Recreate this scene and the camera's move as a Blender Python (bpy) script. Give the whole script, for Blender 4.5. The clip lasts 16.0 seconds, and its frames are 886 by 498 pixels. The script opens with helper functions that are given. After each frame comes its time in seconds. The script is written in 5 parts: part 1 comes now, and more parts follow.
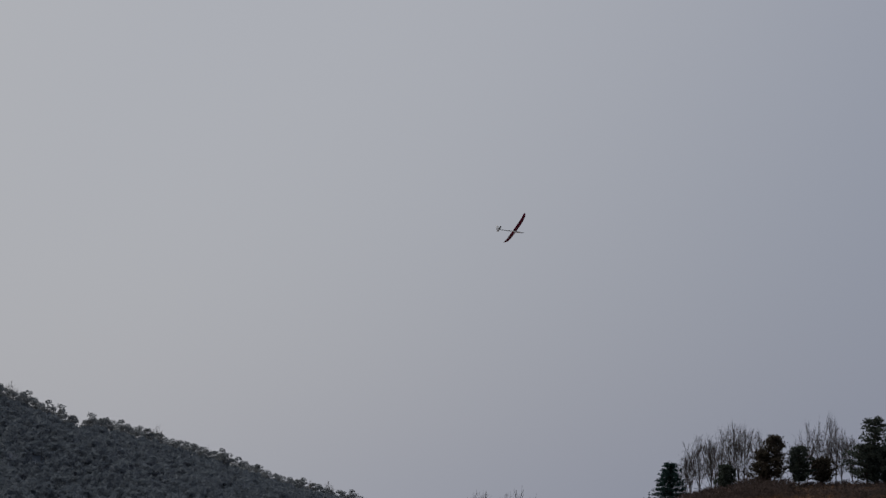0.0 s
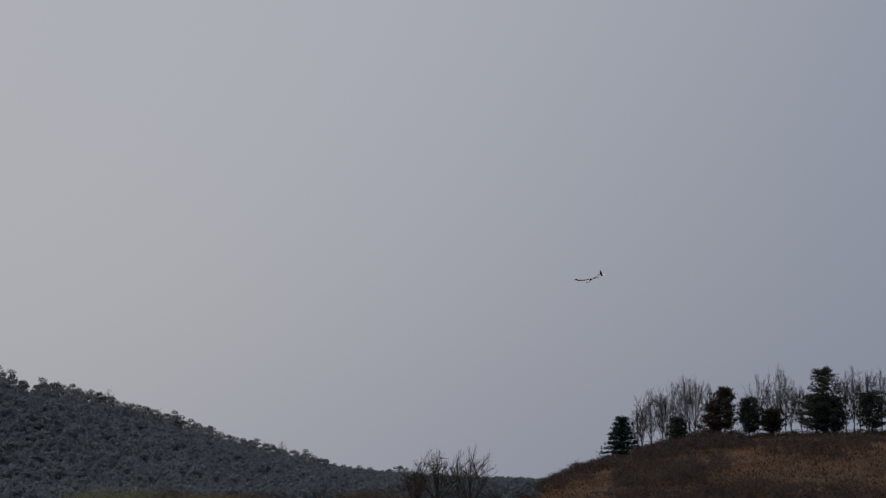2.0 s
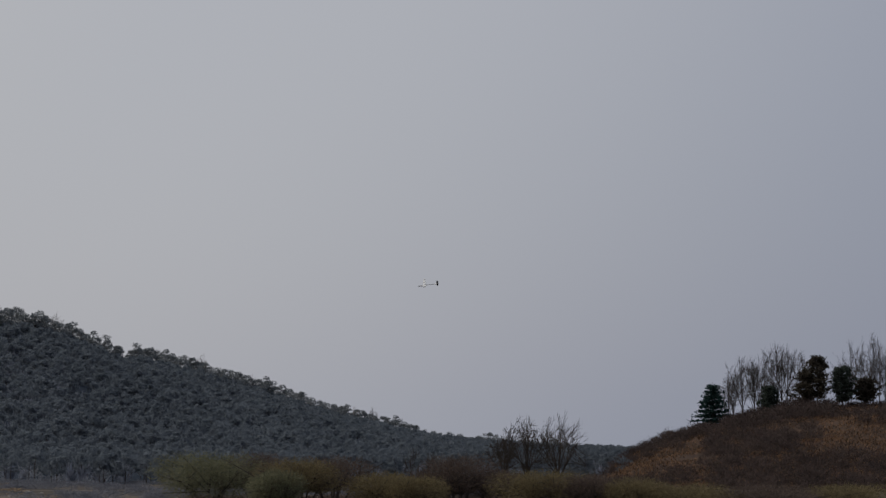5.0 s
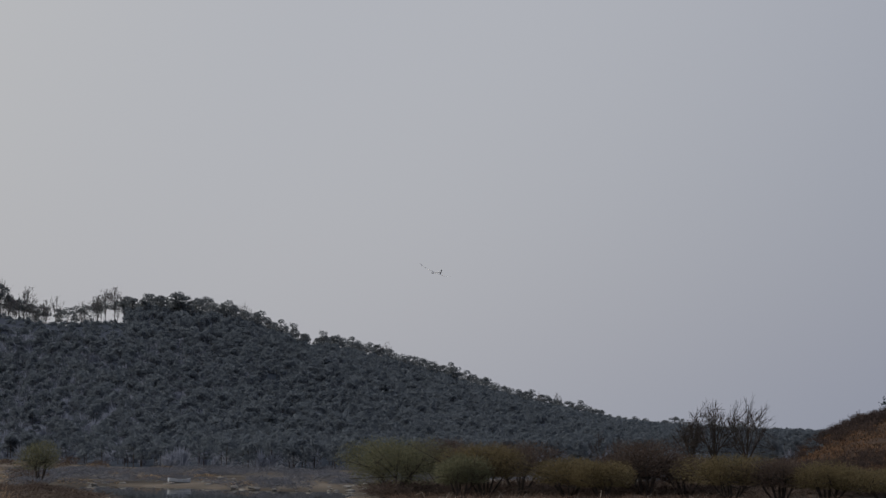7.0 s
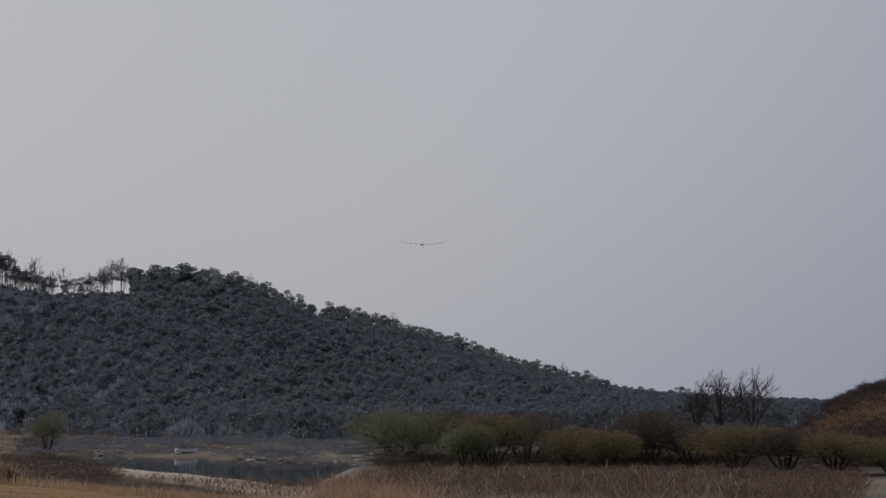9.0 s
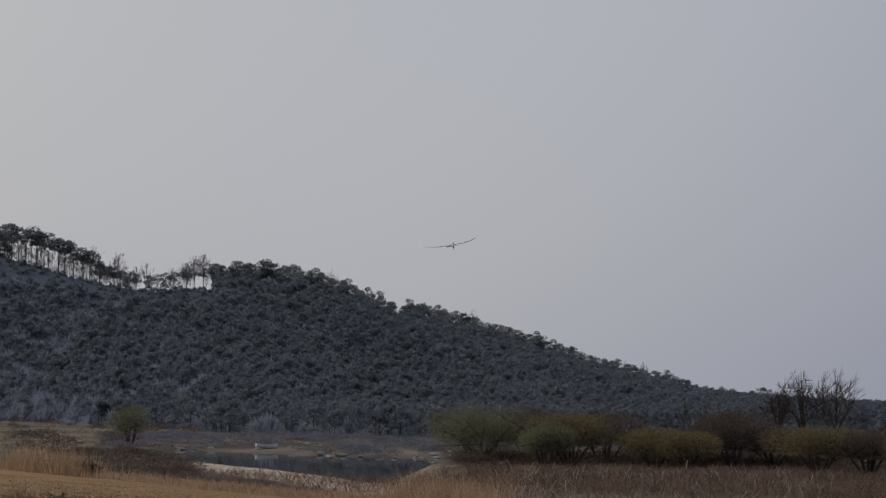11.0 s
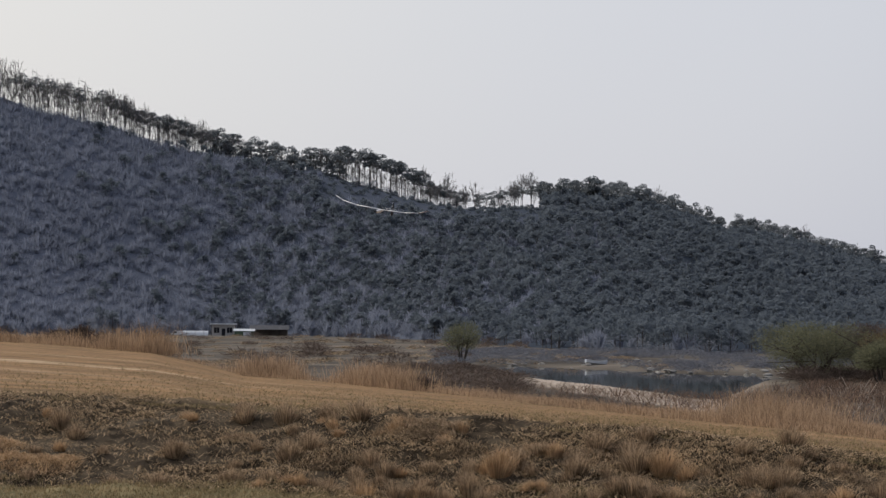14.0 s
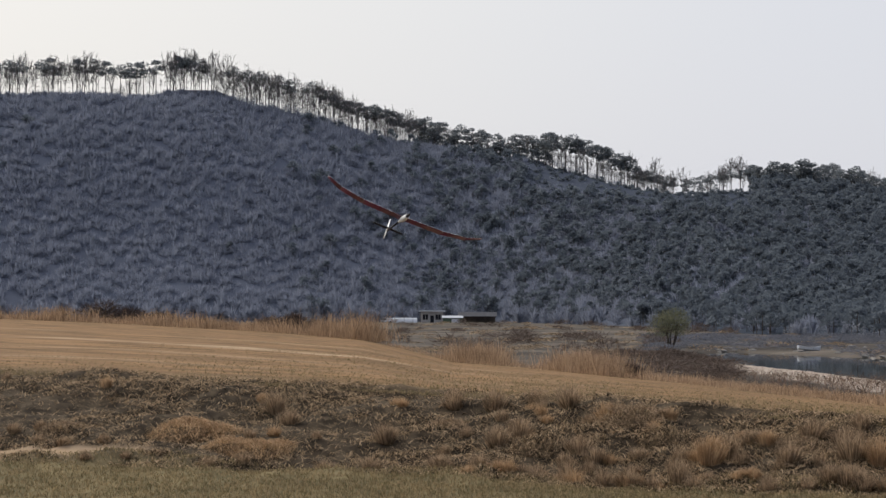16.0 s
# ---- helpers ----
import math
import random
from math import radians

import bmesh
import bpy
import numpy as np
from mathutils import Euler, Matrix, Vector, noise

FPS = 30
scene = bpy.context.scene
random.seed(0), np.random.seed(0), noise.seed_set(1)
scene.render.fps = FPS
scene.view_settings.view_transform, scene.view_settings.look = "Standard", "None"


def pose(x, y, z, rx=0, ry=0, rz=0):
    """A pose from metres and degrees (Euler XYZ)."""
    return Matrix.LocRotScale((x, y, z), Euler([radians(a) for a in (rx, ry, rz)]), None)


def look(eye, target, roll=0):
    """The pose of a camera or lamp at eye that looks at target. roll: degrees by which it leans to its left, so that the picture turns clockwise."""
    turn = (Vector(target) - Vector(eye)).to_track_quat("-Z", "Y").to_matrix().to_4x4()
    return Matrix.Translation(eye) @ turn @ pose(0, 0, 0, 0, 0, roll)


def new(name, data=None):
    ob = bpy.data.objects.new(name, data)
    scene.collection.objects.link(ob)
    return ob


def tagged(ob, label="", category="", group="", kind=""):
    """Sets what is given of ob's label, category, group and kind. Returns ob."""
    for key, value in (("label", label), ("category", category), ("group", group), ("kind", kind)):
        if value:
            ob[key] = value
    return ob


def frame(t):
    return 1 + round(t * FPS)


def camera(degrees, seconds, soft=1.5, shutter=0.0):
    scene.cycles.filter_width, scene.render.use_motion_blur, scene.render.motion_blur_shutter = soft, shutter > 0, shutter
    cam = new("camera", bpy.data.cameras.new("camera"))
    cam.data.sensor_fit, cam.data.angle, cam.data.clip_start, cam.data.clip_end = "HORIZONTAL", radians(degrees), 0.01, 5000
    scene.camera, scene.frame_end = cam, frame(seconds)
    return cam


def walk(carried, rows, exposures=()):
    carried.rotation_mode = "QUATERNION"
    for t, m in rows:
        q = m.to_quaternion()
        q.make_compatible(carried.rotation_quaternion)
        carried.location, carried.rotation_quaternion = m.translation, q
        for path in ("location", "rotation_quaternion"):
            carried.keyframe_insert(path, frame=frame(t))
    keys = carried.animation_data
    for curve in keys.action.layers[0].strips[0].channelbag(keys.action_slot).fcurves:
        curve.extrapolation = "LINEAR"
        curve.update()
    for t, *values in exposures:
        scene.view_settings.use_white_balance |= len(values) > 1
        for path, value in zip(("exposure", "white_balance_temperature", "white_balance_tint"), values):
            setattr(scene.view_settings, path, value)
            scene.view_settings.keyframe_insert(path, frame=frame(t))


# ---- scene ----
# ---- camera: hand-held on one spot, panning after the glider ----
EYE = Vector((0, 0, 1.7))
cam = camera(29.63, 16.0, soft=1.4)


def way(az, el):
    """Unit vector for a bearing (degrees clockwise from north) and an elevation."""
    a, e = radians(az), radians(el)
    return Vector((math.sin(a) * math.cos(e), math.cos(a) * math.cos(e), math.sin(e)))


def aim(yaw, pitch, roll):
    return look(EYE, EYE + way(yaw, pitch) * 100, roll)


PAN = [
    (0.0, 9.996, 9.619, 0.792),
    (0.5, 10.499, 9.561, 0.294),
    (1.0, 10.984, 9.405, -0.010),
    (1.5, 11.435, 9.159, -0.136),
    (2.0, 11.734, 8.191, -0.391),
    (2.5, 11.954, 7.990, -0.616),
    (3.0, 12.045, 7.851, -0.535),
    (3.5, 11.085, 7.662, -0.352),
    (6.0, 6.173, 6.686, -0.012),
    (6.5, 4.040, 6.552, -0.112),
    (7.0, 2.372, 6.581, -0.188),
    (7.5, 2.251, 6.496, -0.390),
    (8.0, 2.149, 6.019, -0.412),
    (10.5, 2.004, 5.452, 0.121),
    (11.0, -0.595, 5.498, 0.357),
    (11.5, -1.167, 5.523, 0.351),
    (12.0, -3.150, 5.023, 0.183),
    (12.5, -6.750, 3.999, 0.151),
    (13.0, -7.258, 3.864, 0.006),
    (13.5, -7.307, 2.720, 0.080),
    (14.0, -11.758, 2.585, 0.313),
    (14.5, -14.858, 2.565, 0.374),
    (15.0, -17.534, 2.456, 0.038),
    (15.5, -19.215, 2.580, 0.094),
    (16.0, -18.831, 2.101, 0.079),
]
walk(cam, [(t, aim(a, b, c)) for t, a, b, c in PAN],
     exposures=[(0, -0.5), (3.5, -0.5), (7, -0.42), (11, -0.42), (12.5, -0.1), (14.5, 0.2), (16, 0.3)])

# ---- world: bright hazy sky, veiled sun behind the left end of the hill ----
SUN_AZ, SUN_EL = -62, 38


def make_world():
    w = bpy.data.worlds.new("hazy_sky")
    scene.world = w
    w.use_nodes = True
    nt = w.node_tree
    nt.nodes.clear()
    N, L = nt.nodes.new, nt.links.new
    out = N("ShaderNodeOutputWorld")
    sky = N("ShaderNodeTexSky")
    sky.sky_type = "NISHITA"
    sky.sun_disc = False
    sky.sun_elevation, sky.sun_rotation = radians(SUN_EL), radians(SUN_AZ)
    sky.air_density, sky.dust_density = 1.6, 6.0
    bg1 = N("ShaderNodeBackground")
    bg1.inputs[1].default_value = 0.015
    L(sky.outputs[0], bg1.inputs[0])
    geo = N("ShaderNodeTexCoord")
    dot = N("ShaderNodeVectorMath")
    dot.operation = "DOT_PRODUCT"
    dot.inputs[1].default_value = way(SUN_AZ, SUN_EL)
    L(geo.outputs["Generated"], dot.inputs[0])
    ramp = N("ShaderNodeValToRGB")
    ramp.color_ramp.interpolation = "EASE"
    e = ramp.color_ramp.elements
    e[0].position, e[0].color = 0.0, (0.37, 0.405, 0.52, 1)
    e[1].position, e[1].color = 0.80, (0.68, 0.68, 0.69, 1)
    m = e.new(0.50)
    m.color = (0.615, 0.63, 0.69, 1)
    L(dot.outputs["Value"], ramp.inputs[0])
    bg2 = N("ShaderNodeBackground")
    L(ramp.outputs[0], bg2.inputs[0])
    bg2.inputs[1].default_value = 0.85
    add = N("ShaderNodeAddShader")
    L(bg1.outputs[0], add.inputs[0])
    L(bg2.outputs[0], add.inputs[1])
    L(add.outputs[0], out.inputs[0])


make_world()
sun = new("sun", bpy.data.lights.new("sun", "SUN"))
sun.data.energy, sun.data.angle, sun.data.color = 2.0, radians(20), (1.0, 0.95, 0.88)
sun.matrix_world = look(way(SUN_AZ, SUN_EL) * 50, (0, 0, 0))


# ---- materials ----
def material(name, base, dark=None, scale=4.0, rough=0.9, bump=0.0, detail=6.0, fine=8.0, coords="Object", island=0.0, leaf=0.0, gloss=0.03, relief=0.05):
    """Two-scale mottled surface between two colours, with grain relief."""
    m = bpy.data.materials.new(name)
    m.use_nodes = True
    nt = m.node_tree
    N, L = nt.nodes.new, nt.links.new
    bsdf = nt.nodes["Principled BSDF"]
    bsdf.inputs["Roughness"].default_value = rough
    bsdf.inputs["Specular IOR Level"].default_value = gloss
    dark = dark or tuple(c * 0.6 for c in base)
    tc = N("ShaderNodeTexCoord")
    n1, n2 = N("ShaderNodeTexNoise"), N("ShaderNodeTexNoise")
    for n, s in ((n1, scale), (n2, scale * fine)):
        n.inputs["Scale"].default_value = s
        n.inputs["Detail"].default_value = detail
        L(tc.outputs[coords], n.inputs["Vector"])
    mixv = N("ShaderNodeMath")
    mixv.operation = "MULTIPLY_ADD"
    mixv.inputs[1].default_value, mixv.inputs[2].default_value = 0.5, 0.0
    L(n2.outputs[0], mixv.inputs[0])
    addv = N("ShaderNodeMath")
    addv.operation = "MULTIPLY_ADD"
    addv.inputs[1].default_value = 0.5
    L(n1.outputs[0], addv.inputs[0])
    L(mixv.outputs[0], addv.inputs[2])
    last = addv
    if island:
        g = N("ShaderNodeNewGeometry")
        isl = N("ShaderNodeMath")
        isl.operation = "MULTIPLY_ADD"
        isl.inputs[1].default_value = island
        L(g.outputs["Random Per Island"], isl.inputs[0])
        L(addv.outputs[0], isl.inputs[2])
        sub = N("ShaderNodeMath")
        sub.operation = "SUBTRACT"
        sub.inputs[1].default_value = island / 2
        L(isl.outputs[0], sub.inputs[0])
        last = sub
    ramp = N("ShaderNodeValToRGB")
    ramp.color_ramp.elements[0].position, ramp.color_ramp.elements[0].color = 0.34, (*dark, 1)
    ramp.color_ramp.elements[1].position, ramp.color_ramp.elements[1].color = 0.66, (*base, 1)
    L(last.outputs[0], ramp.inputs[0])
    L(ramp.outputs[0], bsdf.inputs["Base Color"])
    if bump:
        b = N("ShaderNodeBump")
        b.inputs["Strength"].default_value = bump
        b.inputs["Distance"].default_value = relief
        L(n2.outputs[0], b.inputs["Height"])
        L(b.outputs[0], bsdf.inputs["Normal"])
    if leaf:
        tr, mx = N("ShaderNodeBsdfTranslucent"), N("ShaderNodeMixShader")
        mx.inputs[0].default_value = leaf
        L(ramp.outputs[0], tr.inputs["Color"])
        L(bsdf.outputs[0], mx.inputs[1])
        L(tr.outputs[0], mx.inputs[2])
        L(mx.outputs[0], nt.nodes["Material Output"].inputs["Surface"])
    return m


bark = material("bark", (0.10, 0.085, 0.075), (0.045, 0.038, 0.034), 1.5)
bark_pale = material("pale_bark", (0.30, 0.285, 0.28), (0.14, 0.132, 0.13), 1.0, island=0.4, leaf=0.3)
twig = material("bare_twigs", (0.125, 0.11, 0.106), (0.06, 0.054, 0.053), 0.6, island=0.4, leaf=0.25)
# far-hill needles: haze put into the colour, paler and bluer than near pines
needle = material("hazy_pine_needles", (0.225, 0.243, 0.256), (0.155, 0.172, 0.184), 0.03, island=0.3, leaf=0.55)
needle_slope = material("hazy_slope_pine_needles", (0.165, 0.19, 0.217), (0.128, 0.148, 0.17), 0.03, island=0.12, leaf=0.55, gloss=0.0)
needle_dark = material("dark_pine_needles", (0.075, 0.09, 0.075), (0.035, 0.044, 0.037), 0.5, island=0.5, leaf=0.4)
needle_blue = material("fir_needles", (0.035, 0.065, 0.06), (0.012, 0.028, 0.026), 0.8, island=0.5, leaf=0.4)
needle_rust = material("rusty_needles", (0.085, 0.072, 0.056), (0.042, 0.037, 0.03), 0.5, island=0.5, leaf=0.4)
willow_leaf = material("willow_buds", (0.235, 0.235, 0.145), (0.12, 0.12, 0.078), 0.4, island=0.5, leaf=0.4)
willow_gold = material("golden_willow_buds", (0.235, 0.19, 0.105), (0.12, 0.098, 0.057), 0.4, island=0.5, leaf=0.4)
brush_mat = material("brown_brush", (0.17, 0.13, 0.108), (0.085, 0.066, 0.056), 0.4, island=0.5, leaf=0.25)
knoll_brush = material("dark_brush", (0.12, 0.09, 0.08), (0.05, 0.04, 0.037), 0.15, island=0.5, leaf=0.25)
rust_grass = material("rusty_grass", (0.25, 0.15, 0.09), (0.055, 0.038, 0.028), 0.12, island=0.6, leaf=0.4)
# far scrub, its grey cooled in the base colour to imitate haze
brush_far = material("hazy_grey_scrub", (0.20, 0.207, 0.235), (0.14, 0.147, 0.17), 0.05, island=0.5, leaf=0.25)
# slope twigs carry the distance haze in their blue-grey base colour
hazy_twig = material("hazy_leafless_twigs", (0.275, 0.30, 0.365), (0.225, 0.247, 0.305), 0.02, island=0.1, leaf=0.5, gloss=0.0)
# pale bushes, with a haze-blue cast mixed into their colour
pale_brush = material("hazy_pale_scrub_twigs", (0.36, 0.38, 0.42), (0.2, 0.215, 0.245), 0.1, island=0.5, leaf=0.4)
thatch = material("old_thatch", (0.20, 0.14, 0.083), (0.07, 0.05, 0.032), 8.0, bump=0.8, relief=0.03)
pale_stem = material("pale_stems", (0.42, 0.36, 0.31), (0.22, 0.18, 0.15), 0.6, island=0.5, leaf=0.2)
bramble_mat = material("bramble_stems", (0.225, 0.152, 0.112), (0.075, 0.055, 0.045), 0.25, island=0.8, leaf=0.3)
straw = material("dry_reed", (0.52, 0.365, 0.235), (0.24, 0.165, 0.108), 0.3, island=0.7, leaf=0.4)
tuft = material("tussock_straw", (0.50, 0.365, 0.24), (0.20, 0.145, 0.095), 1.2, island=0.7, leaf=0.4)
tuft_gold = material("fresh_straw", (0.62, 0.43, 0.26), (0.32, 0.215, 0.125), 1.2, island=0.5, leaf=0.4)
# near-black patches put the mat's shaded hollows into the grass colour
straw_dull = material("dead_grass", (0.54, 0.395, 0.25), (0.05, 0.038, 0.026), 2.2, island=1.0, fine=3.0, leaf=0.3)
turf = material("short_grass", (0.34, 0.26, 0.15), (0.16, 0.13, 0.07), 0.8, island=0.7, leaf=0.4)
# hill canopy colour has the blue of distant haze painted in
hazy_hill = material("hazy_leafless_canopy", (0.122, 0.134, 0.168), (0.10, 0.111, 0.142), 0.02, fine=5, detail=5, gloss=0.0)
rhill_soil = material("dry_hillside", (0.115, 0.074, 0.052), (0.045, 0.034, 0.029), 0.16, bump=0.4)


# ---- mesh helpers ----
def mesh_from(name, V, faces):
    """A mesh from a vertex array and a list of index arrays (n x 3 or n x 4)."""
    me = bpy.data.meshes.new(name)
    V = np.asarray(V, np.float32)
    faces = [np.asarray(f, np.int32) for f in faces if len(f)]
    me.vertices.add(len(V))
    me.vertices.foreach_set("co", V.ravel())
    loops = np.concatenate([f.ravel() for f in faces])
    counts = np.concatenate([np.full(len(f), f.shape[1]) for f in faces]).astype(np.int32)
    starts = np.concatenate([[0], np.cumsum(counts)[:-1]]).astype(np.int32)
    me.loops.add(len(loops))
    me.loops.foreach_set("vertex_index", loops)
    me.polygons.add(len(counts))
    me.polygons.foreach_set("loop_start", starts)
    me.update(calc_edges=True)
    me.validate()
    return me


def prisms(P0, P1, R0, R1, sides=3):
    """Tapered limbs between point arrays."""
    P0, P1 = np.asarray(P0, float), np.asarray(P1, float)
    R0, R1 = np.asarray(R0, float), np.asarray(R1, float)
    d = P1 - P0
    d /= np.linalg.norm(d, axis=1)[:, None] + 1e-9
    ref = np.where(np.abs(d[:, 2:]) > 0.9, [[1.0, 0, 0]], [[0, 0, 1.0]])
    u = np.cross(d, ref)
    u /= np.linalg.norm(u, axis=1)[:, None]
    w = np.cross(d, u)
    n = len(P0)
    V = np.empty((n, 2 * sides, 3))
    for k in range(sides):
        a = 2 * math.pi * k / sides
        o = u * math.cos(a) + w * math.sin(a)
        V[:, k] = P0 + o * R0[:, None]
        V[:, sides + k] = P1 + o * R1[:, None]
    base = (np.arange(n) * 2 * sides)[:, None]
    F = [np.concatenate([base + k, base + (k + 1) % sides, base + sides + (k + 1) % sides, base + sides + k], 1) for k in range(sides)]
    return V.reshape(-1, 3), np.concatenate(F)


def sprays(C, size, rng, flat=1.0, thin=0.35):
    """Small leaf-like triangles, one at each centre, randomly turned."""
    C = np.asarray(C, float)
    n = len(C)
    a = rng.normal(size=(n, 3))
    a[:, 2] *= flat
    a /= np.linalg.norm(a, axis=1)[:, None]
    b = np.cross(a, rng.normal(size=(n, 3)))
    b /= np.linalg.norm(b, axis=1)[:, None]
    s = np.asarray(size) * rng.uniform(0.6, 1.4, n)
    V = np.empty((n, 3, 3))
    V[:, 0] = C - a * s[:, None]
    V[:, 1] = C + a * s[:, None]
    V[:, 2] = C + b * (s * thin * 2)[:, None]
    return V.reshape(-1, 3), np.arange(n * 3).reshape(n, 3)


def blades(P, height, width, lean, rng, bend=0.3):
    """Bent grass blades: two-quad strips at the places P."""
    n = len(P)
    a = rng.uniform(0, 2 * math.pi, n)
    d = np.stack([np.cos(a), np.sin(a), np.zeros(n)], -1)
    f = rng.uniform(0, 2 * math.pi, n)
    side = np.stack([np.cos(f), np.sin(f), np.zeros(n)], -1) * (width * rng.uniform(0.6, 1.4, n))[:, None]
    h = height * rng.uniform(0.35, 1.25, n)
    ln = lean * rng.uniform(0.2, 1.6, n)
    mid = P + d * (h * ln * 0.35)[:, None]
    mid[:, 2] += h * 0.6
    tip = P + d * (h * ln)[:, None]
    tip[:, 2] += h * np.clip(1 - bend * ln, 0.2, 1)
    V = np.stack([P - side, P + side, mid + side * 0.8, mid - side * 0.8, tip], 1)
    b = (np.arange(n) * 5)[:, None]
    Q = np.concatenate([b, b + 1, b + 2, b + 3], 1)
    T = np.concatenate([b + 3, b + 2, b + 4], 1)
    return V.reshape(-1, 3), [Q, T]


class Soup:
    """Geometry gathered from many arrays into one mesh."""

    def __init__(self):
        self.V, self.F, self.n = [], [], 0

    def add(self, V, F):
        self.V.append(V)
        self.F.append(F + self.n)
        self.n += len(V)

    def arrays(self):
        return np.concatenate(self.V), self.F

    def mesh(self, name, mat):
        me = mesh_from(name, np.concatenate(self.V), self.F)
        me.materials.append(mat)
        return me


def scatter(template, places, turns, scales, tall=None):
    """Copies of one template (vertices, faces) at many places, as one pair of arrays."""
    V, Fs = template
    k, n = len(V), len(places)
    c, s = np.cos(turns)[:, None], np.sin(turns)[:, None]
    tall = scales if tall is None else tall
    X = (V[None, :, 0] * c - V[None, :, 1] * s) * scales[:, None] + places[:, :1]
    Y = (V[None, :, 0] * s + V[None, :, 1] * c) * scales[:, None] + places[:, 1:2]
    Z = V[None, :, 2] * tall[:, None] + places[:, 2:]
    out = np.stack([X, Y, Z], -1).reshape(-1, 3)
    off = (np.arange(n) * k)[:, None, None]
    return out, [(F[None] + off).reshape(-1, F.shape[1]) for F in Fs]


def add_all(soup, V, Fs):
    soup.V.append(V)
    for F in Fs:
        soup.F.append(F + soup.n)
    soup.n += len(V)


def part(name, me, parent, label=""):
    ob = new(name, me)
    ob.parent = parent
    if label:
        ob["label"] = label
    return ob


# ---- the lie of the land, by bearing and distance from the viewer ----
def tab(az, xs, ys):
    return np.interp(az, xs, ys)


B_AZ = [-60, -34, -26, -18.8, -10.9, -4, 0, 8, 40]
FOOT_R = [22, 19.9, 18.4, 17.6, 16.5, 16.1, 15.8, 15.5, 15.5]
TOP_R = [31, 27, 24.5, 22.5, 20.5, 19.5, 18.5, 18.0, 18.0]
TOP_Z = [0.85, 0.766, 0.695, 0.62, 0.554, 0.487, 0.39, 0.25, 0.2]
E_AZ = [-60, -34, -30, -26, -21.6, -18.5, -12.7, -9, -4, 1, 8, 40]
EDGE_R = [135, 120, 112, 105, 95, 85, 70, 60, 50, 45, 38, 36]
EDGE_Z = [1.6, 1.13, 0.84, 0.45, 0.03, -0.88, -1.06, -1.08, -1.05, -1.05, -1.09, -1.1]
W_AZ = [-10.4, -9.8, -9.1, -8.4, -7.4, -6.4, -4.5, -3.3, -2.4, -0.8, 8, 20, 40]
NEAR_W = [172, 163, 156, 148, 140, 134, 122, 113, 112, 142, 146, 150, 150]
FAR_W = [174, 188, 194, 189, 184, 179, 171, 165, 162, 164, 168, 172, 180]
WATER_Z = -3.0


def ground_z(az, r):
    az, r = np.asarray(az, float), np.asarray(r, float)
    f, t, tz = tab(az, B_AZ, FOOT_R), tab(az, B_AZ, TOP_R), tab(az, B_AZ, TOP_Z)
    e, ez = tab(az, E_AZ, EDGE_R), tab(az, E_AZ, EDGE_Z)
    s = np.clip((r - f) / (t - f), 0, 1)
    z = tz * (s * s * (3 - 2 * s) * 0.6 + s * 0.4)
    s2 = np.clip((r - t) / (e - t), 0, 1)
    z = z + (ez - tz) * s2
    s3 = np.clip((r - e) / 22, 0, 1)
    z = z + (-2.35 - ez) * s3 * s3 * (3 - 2 * s3)
    s4 = np.clip((r - 230) / 250, 0, 1)
    z = z + 0.6 * s4
    nw, fw = tab(az, W_AZ, NEAR_W), tab(az, W_AZ, FAR_W)
    inside = np.clip(np.minimum(r - nw, fw - r) / 6 + 0.5, 0, 1) * (az > -10.6) * (az < 60)
    shore = np.clip((r - nw + 42) / 42, 0, 1) * np.clip((fw + 30 - r) / 30, 0, 1) * np.clip((az + 12) / 1.5, 0, 1) * np.clip((0.5 - az) / 2, 0, 1)
    z = z - 0.6 * shore - (1.25 - 0.6 * shore) * inside
    return z


def polar(az, r):
    a = np.radians(az)
    return np.sin(a) * r, np.cos(a) * r


def bumps(x, y, scale, seed=0.0):
    """Cheap smooth noise from summed sines."""
    x, y = np.asarray(x) / scale + seed, np.asarray(y) / scale - seed * 0.7
    return (np.sin(x * 1.3 + 1.7 * np.sin(y * 0.9 + seed)) + np.sin(y * 1.7 + 1.3 * np.sin(x * 1.1 - seed))
            + 0.5 * np.sin(x * 3.1 + y * 2.3 + seed) + 0.5 * np.sin(y * 3.7 - x * 2.9)) / 3


def fbm(x, y, scale, octaves=4, seed=0):
    """Fractal value noise, about -1 to 1."""
    x, y = np.asarray(x, float) / scale, np.asarray(y, float) / scale
    total, amp, norm = 0.0, 1.0, 0.0

    def h(i, j):
        v = np.sin(i * 127.1 + j * 311.7 + seed * 74.7) * 43758.5453
        return (v - np.floor(v)) * 2 - 1

    for _ in range(octaves):
        i, j = np.floor(x), np.floor(y)
        u, v = x - i, y - j
        u, v = u * u * (3 - 2 * u), v * v * (3 - 2 * v)
        total = total + amp * ((h(i, j) * (1 - u) + h(i + 1, j) * u) * (1 - v) + (h(i, j + 1) * (1 - u) + h(i + 1, j + 1) * u) * v)
        norm += amp
        amp *= 0.55
        x, y = x * 2.03 + 11.3, y * 2.03 - 7.7
    return total / norm


def grid_faces(n, m, wrap=False):
    i, j = np.meshgrid(np.arange(n if wrap else n - 1), np.arange(m - 1), indexing="ij")
    i2 = (i + 1) % n
    return np.stack([i * m + j, i * m + j + 1, i2 * m + j + 1, i2 * m + j], -1).reshape(-1, 4)


